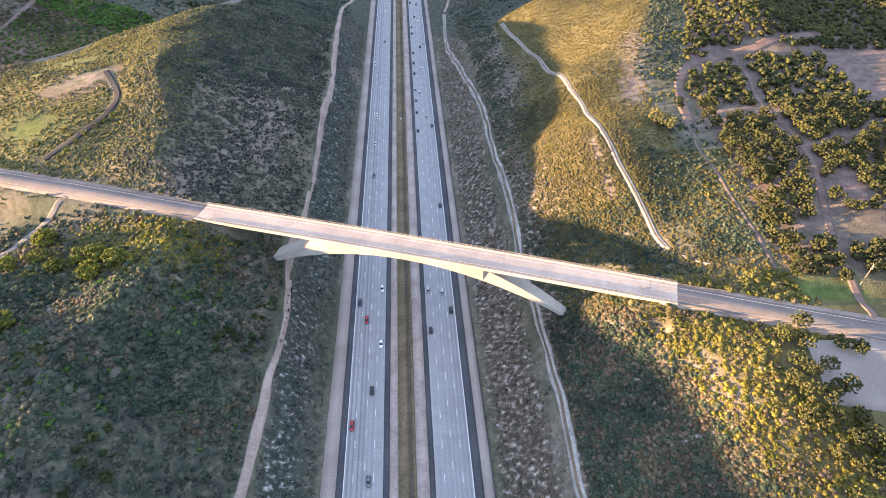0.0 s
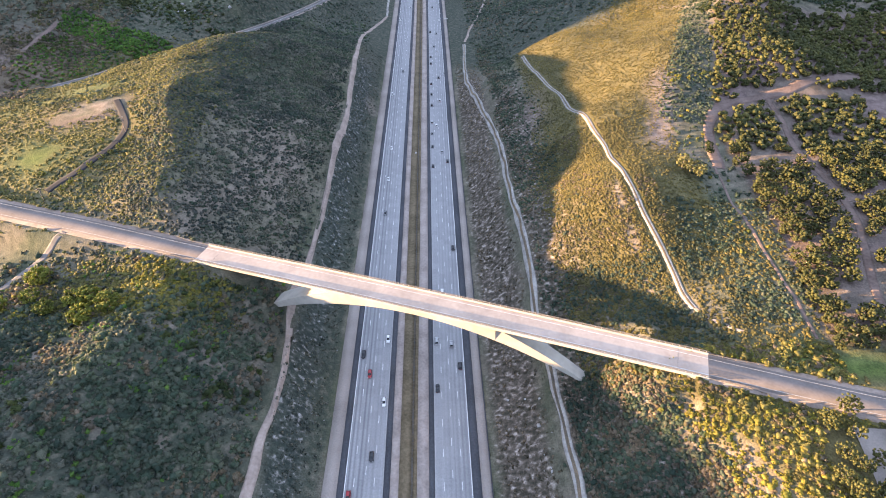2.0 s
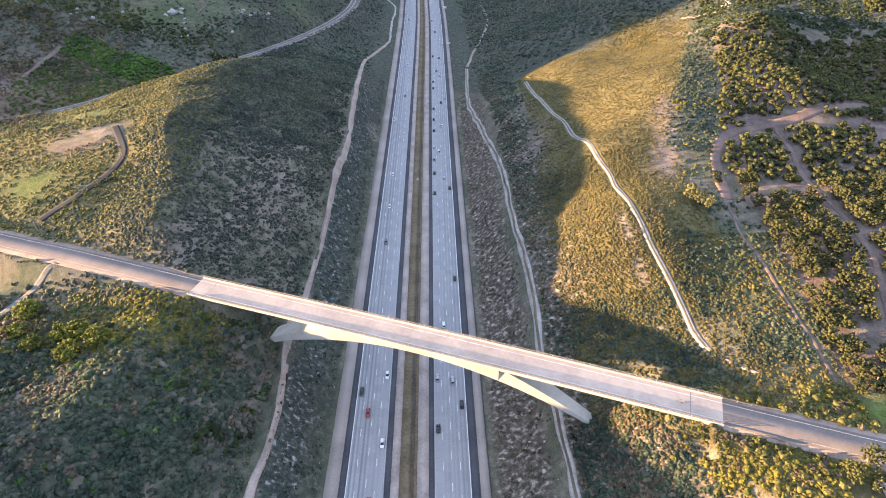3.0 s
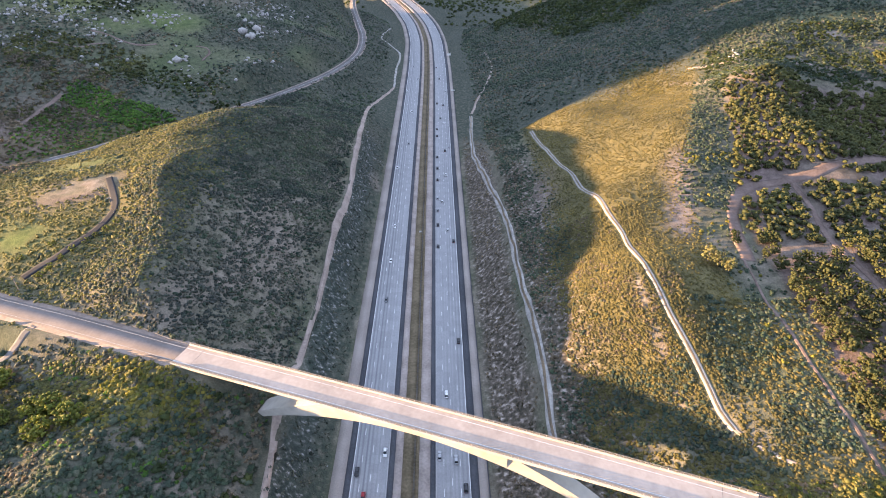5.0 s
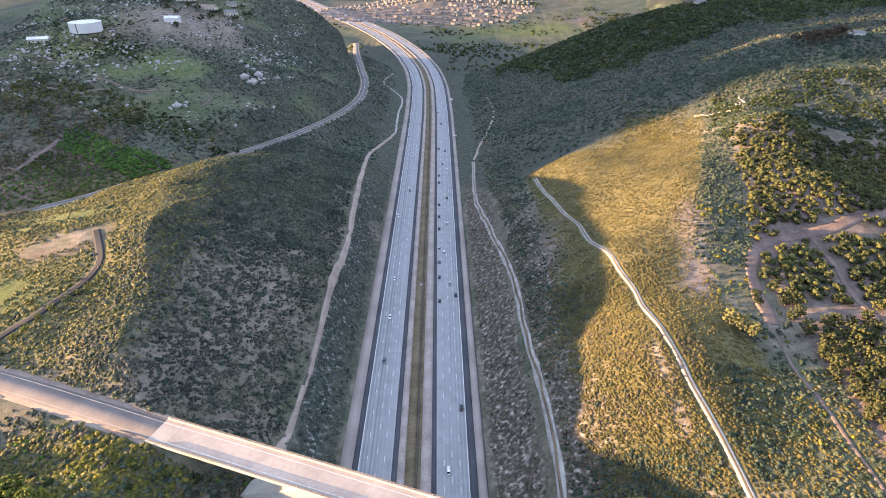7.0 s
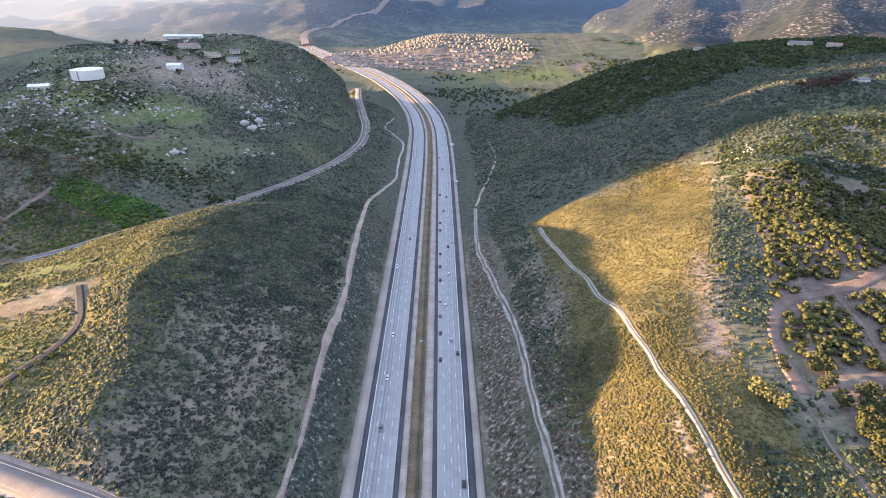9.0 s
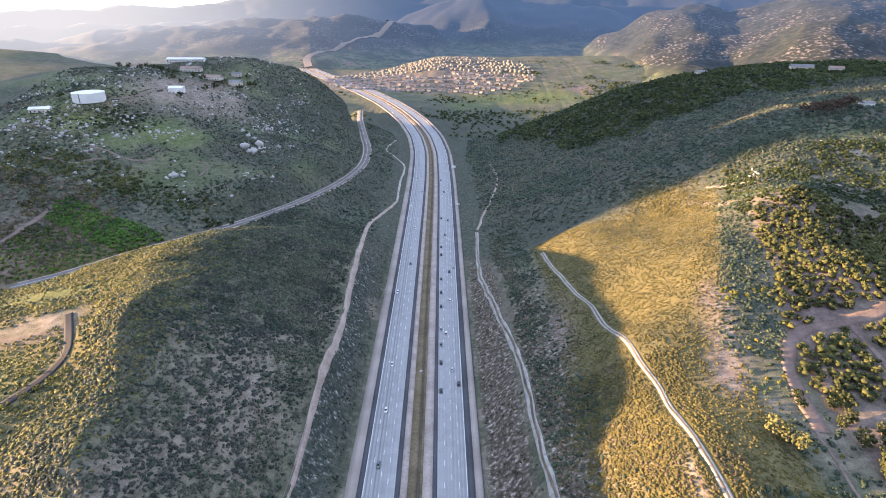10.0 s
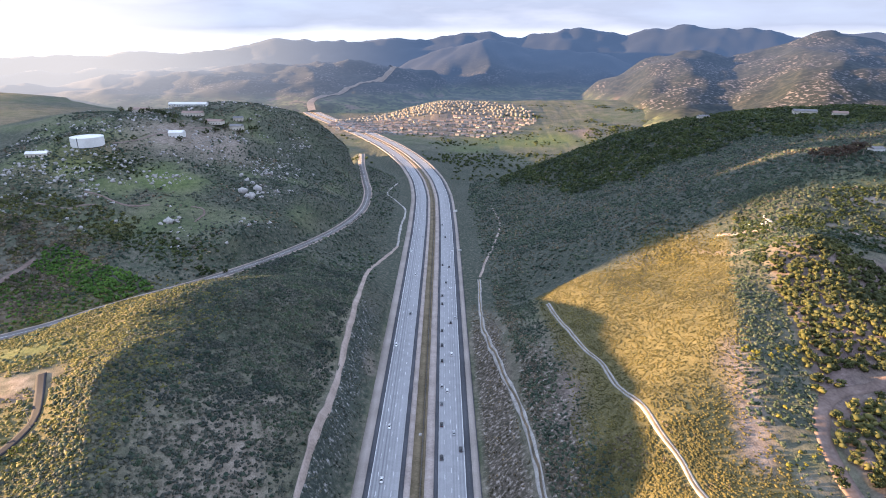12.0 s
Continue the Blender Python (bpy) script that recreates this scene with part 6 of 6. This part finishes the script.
def house(x, y, w, d, tall, turn, wall, roof, label, group="", sunk=0.6, windows=True):
    """A low house: walls, gabled roof with eaves, windows and a door."""
    root = tagged(new("house"), label, "house", group)
    bm = bmesh.new()
    box(bm, -w / 2, w / 2, -d / 2, d / 2, 0, tall)
    part("wall", bm, MAT[wall], root)
    bm = bmesh.new()
    rise = d * 0.22
    a = [bm.verts.new(q) for q in ((-w / 2 - 0.5, -d / 2 - 0.5, tall), (-w / 2 - 0.5, d / 2 + 0.5, tall), (-w / 2 - 0.5, 0, tall + rise), (w / 2 + 0.5, -d / 2 - 0.5, tall), (w / 2 + 0.5, d / 2 + 0.5, tall), (w / 2 + 0.5, 0, tall + rise))]
    for q in ((0, 2, 1), (3, 4, 5), (0, 3, 5, 2), (1, 2, 5, 4), (0, 1, 4, 3)):
        bm.faces.new([a[k] for k in q])
    bmesh.ops.recalc_face_normals(bm, faces=bm.faces[:])
    part("roof", bm, MAT[roof], root)
    if windows:
        count = max(2, int(w / 4))
        for k in range(count):
            px = -w / 2 + w * (k + 0.5) / count
            bm = bmesh.new()
            box(bm, px - 0.7, px + 0.7, -d / 2 - 0.06, -d / 2 + 0.04, 1.0 if k else 0.05, 2.2)
            part("window" if k else "door", bm, MAT["glass"], root)
    root.matrix_world = pose(x, y, float(height(x, y)) - sunk, 0, 0, turn)
    return root


water_tank(-490, 788, 18.5, 11.5)
house(-420, 872, 19, 12, 7, 8, "white_wall", "white_wall", "white flat-looking house on the bare hilltop")
house(-402, 950, 26, 12, 5, -6, "cream_wall", "tile_roof", "long house with a tiled roof on the hilltop")
house(-372, 958, 18, 12, 6, 4, "cream_wall", "grey_roof", "pale house with a grey roof on the hilltop")
house(-440, 962, 30, 12, 5, 5, "cream_wall", "tile_roof", "long low house with a tiled roof on the hilltop")
house(-470, 1010, 60, 10, 4, 3, "white_wall", "white_wall", "long white shed along the crest")
house(-380, 985, 14, 10, 5, 12, "cream_wall", "grey_roof", "small white house on the crest")
house(-520, 960, 22, 12, 5, -8, "cream_wall", "tile_roof", "house among trees on the crest")
house(-524, 745, 22, 11, 4, 20, "cream_wall", "white_wall", "low farm house below the tank")
house(470, 985, 30, 12, 5, -12, "cream_wall", "grey_roof", "long pale house on the east ridge")
house(352, 1050, 16, 10, 5, 6, "cream_wall", "grey_roof", "small pale house at the edge of the woods")
house(398, 712, 12, 9, 4, 10, "white_wall", "grey_roof", "small white farm house behind the bare trees")
house(505, 960, 18, 12, 5, -20, "cream_wall", "tile_roof", "house on the east ridge")
trees("hilltop_tree", "tree_dark", [(-430.0, 905.0), (-390.0, 925.0), (-452.0, 935.0), (-462.0, 938.0), (-473.0, 940.0), (-481.0, 945.0), (-490.0, 950.0), (-355.0, 970.0), (-500.0, 950.0), (-533.0, 955.0), (-545.0, 950.0), (-395.0, 905.0), (-450.0, 820.0), (-405.0, 850.0), (-412.0, 938.0), (-428.0, 942.0), (-384.0, 948.0), (-362.0, 945.0), (-446.0, 915.0), (-508.0, 942.0), (-350.0, 980.0), (-366.0, 992.0), (-530.0, 790.0), (-512.0, 800.0)], 4.0, 6.0, "dark round tree among the hilltop houses", 18, "hilltop trees", twigs=26)

# ---- village in the valley ----
kinds = [("village_wall", "tile_roof"), ("cream_wall", "tile_roof"), ("village_wall", "grey_roof"), ("village_wall", "tile_roof")]
dice = np.random.default_rng(21)
made, spots = {}, []
for row, y in enumerate(np.arange(1800, 2420, 21)):
    centre = -190 + 0.1 * (y - 1760)
    half = 345 * math.sqrt(max(0.05, 1 - ((y - 2090) / 340) ** 2))
    for x in np.arange(centre - half, centre + half, 15.5):
        if (math.hypot((x + 160) / 70, (y - 2050) / 45) < 1) or dice.random() < 0.14 or row % 3 == 2:
            continue
        bend = -0.0004 * (x - centre) ** 2
        spots.append((x + dice.normal(0, 2), y + bend + dice.normal(0, 3), int(dice.integers(4)), dice.normal(0, 8) - 0.03 * (x - centre)))
for px, py, kind, turn in spots[:290]:
    if kind in made:
        copy_thing(made[kind], pose(px, py, float(height(px, py)) - 0.6, 0, 0, turn))
    else:
        made[kind] = house(px, py, 10.5, 9.5, 4.4, turn, *kinds[kind], "pale suburban house in the valley", "village houses", windows=False)
rest = np.array(spots[290:])
form = np.array([(-5.4, -4.8, 0), (5.4, -4.8, 0), (5.4, 4.8, 0), (-5.4, 4.8, 0), (-5.4, -4.8, 4.4), (5.4, -4.8, 4.4), (5.4, 4.8, 4.4), (-5.4, 4.8, 4.4), (-5.4, 0, 6.6), (5.4, 0, 6.6)])
sides = np.array([(0, 1, 5, 4), (1, 2, 6, 5), (2, 3, 7, 6), (3, 0, 4, 7), (4, 5, 9, 8), (6, 7, 8, 9), (5, 6, 9, 9), (7, 4, 8, 8)])
tris = np.array([t for q in sides for t in ((q[0], q[1], q[2]), (q[0], q[2], q[3])) if len(set(t)) == 3])
c, s = np.cos(np.radians(rest[:, 3]))[:, None], np.sin(np.radians(rest[:, 3]))[:, None]
v = np.stack([form[:, 0] * c - form[:, 1] * s + rest[:, :1], form[:, 0] * s + form[:, 1] * c + rest[:, 1:2], form[:, 2] + height(rest[:, 0], rest[:, 1])[:, None] - 0.6], -1).reshape(-1, 3)
f = (tris[None] + (np.arange(len(rest)) * len(form))[:, None, None]).reshape(-1, 3)
tagged(from_arrays("far_houses", v, f, MAT["lattice"]), "far rows of brown suburban houses in the valley", "houses", kind="stuff")
draped("street", [(-460.0, 1990.0), (-400.0, 1900.0), (-300.0, 1810.0), (-150.0, 1778.0), (0.0, 1790.0), (120.0, 1850.0)], 9, MAT["old_road"], step=30, label="street along the edge of the village", category="street")


# ---- boulders ----
def boulders(name, count, bounds, chance, low, high, label):
    x0, x1, y0, y1 = bounds
    x, y = rng.uniform(x0, x1, count), rng.uniform(y0, y1, count)
    keep = (rng.random(count) < chance(x, y)) & ~on_road(x, y)
    x, y = x[keep], y[keep]
    size = low + (high - low) * rng.random(len(x)) ** 3
    v, f = tufts(np.column_stack([x, y, height(x, y) - 0.15 * size]), size, 0, 0.8, 0.95)
    tagged(from_arrays(name, v, f, MAT["boulder"]), label, "rocks", kind="stuff")


boulders("boulders", 9000, (-620, -150, 600, 1150), lambda x, y: clumps(x, y, 32, 71, 0.05, 0.6) * ramp(height(x, y), 25, 60), 0.5, 2.6, "pale granite boulders strewn over the far west hill")
boulders("boulders", 90, (215, 255, 565, 605), lambda x, y: np.exp(-((x - 233) / 10) ** 2 - ((y - 583) / 10) ** 2), 0.8, 2.6, "pile of pale granite boulders on the orchard ridge")
boulders("boulders", 900, (-540, -400, 650, 760), lambda x, y: spot_at(x, y, -470, 705, 50, 32, 0, 4) * clumps(x, y, 18, 74), 0.6, 2.8, "field of grey granite boulders on the far west hill")
boulders("boulders", 240, (-320, -250, 740, 920), lambda x, y: spot_at(x, y, -288, 800, 9, 60, 10, 2) + spot_at(x, y, -307, 906, 12, 14), 1.0, 4.0, "pale granite ribs down the dark slope")
boulders("boulders", 26, (-335, -300, 630, 665), lambda x, y: np.exp(-((x + 320) / 8) ** 2 - ((y - 648) / 8) ** 2) * 2, 2.0, 6.0, "large pale granite outcrop below the hill")
boulders("boulders", 40, (-285, -245, 715, 765), lambda x, y: np.exp(-((x + 264) / 9) ** 2 - ((y - 740) / 14) ** 2) * 2, 2.0, 6.0, "pale granite outcrop on the dark slope")
boulders("stones", 1400, (-110, 60, 60, 560), lambda x, y: banks(x, y) * clumps(x, y, 9, 73, 0.2, 0.7), 0.3, 1.0, "pale stones lying on the cut banks")
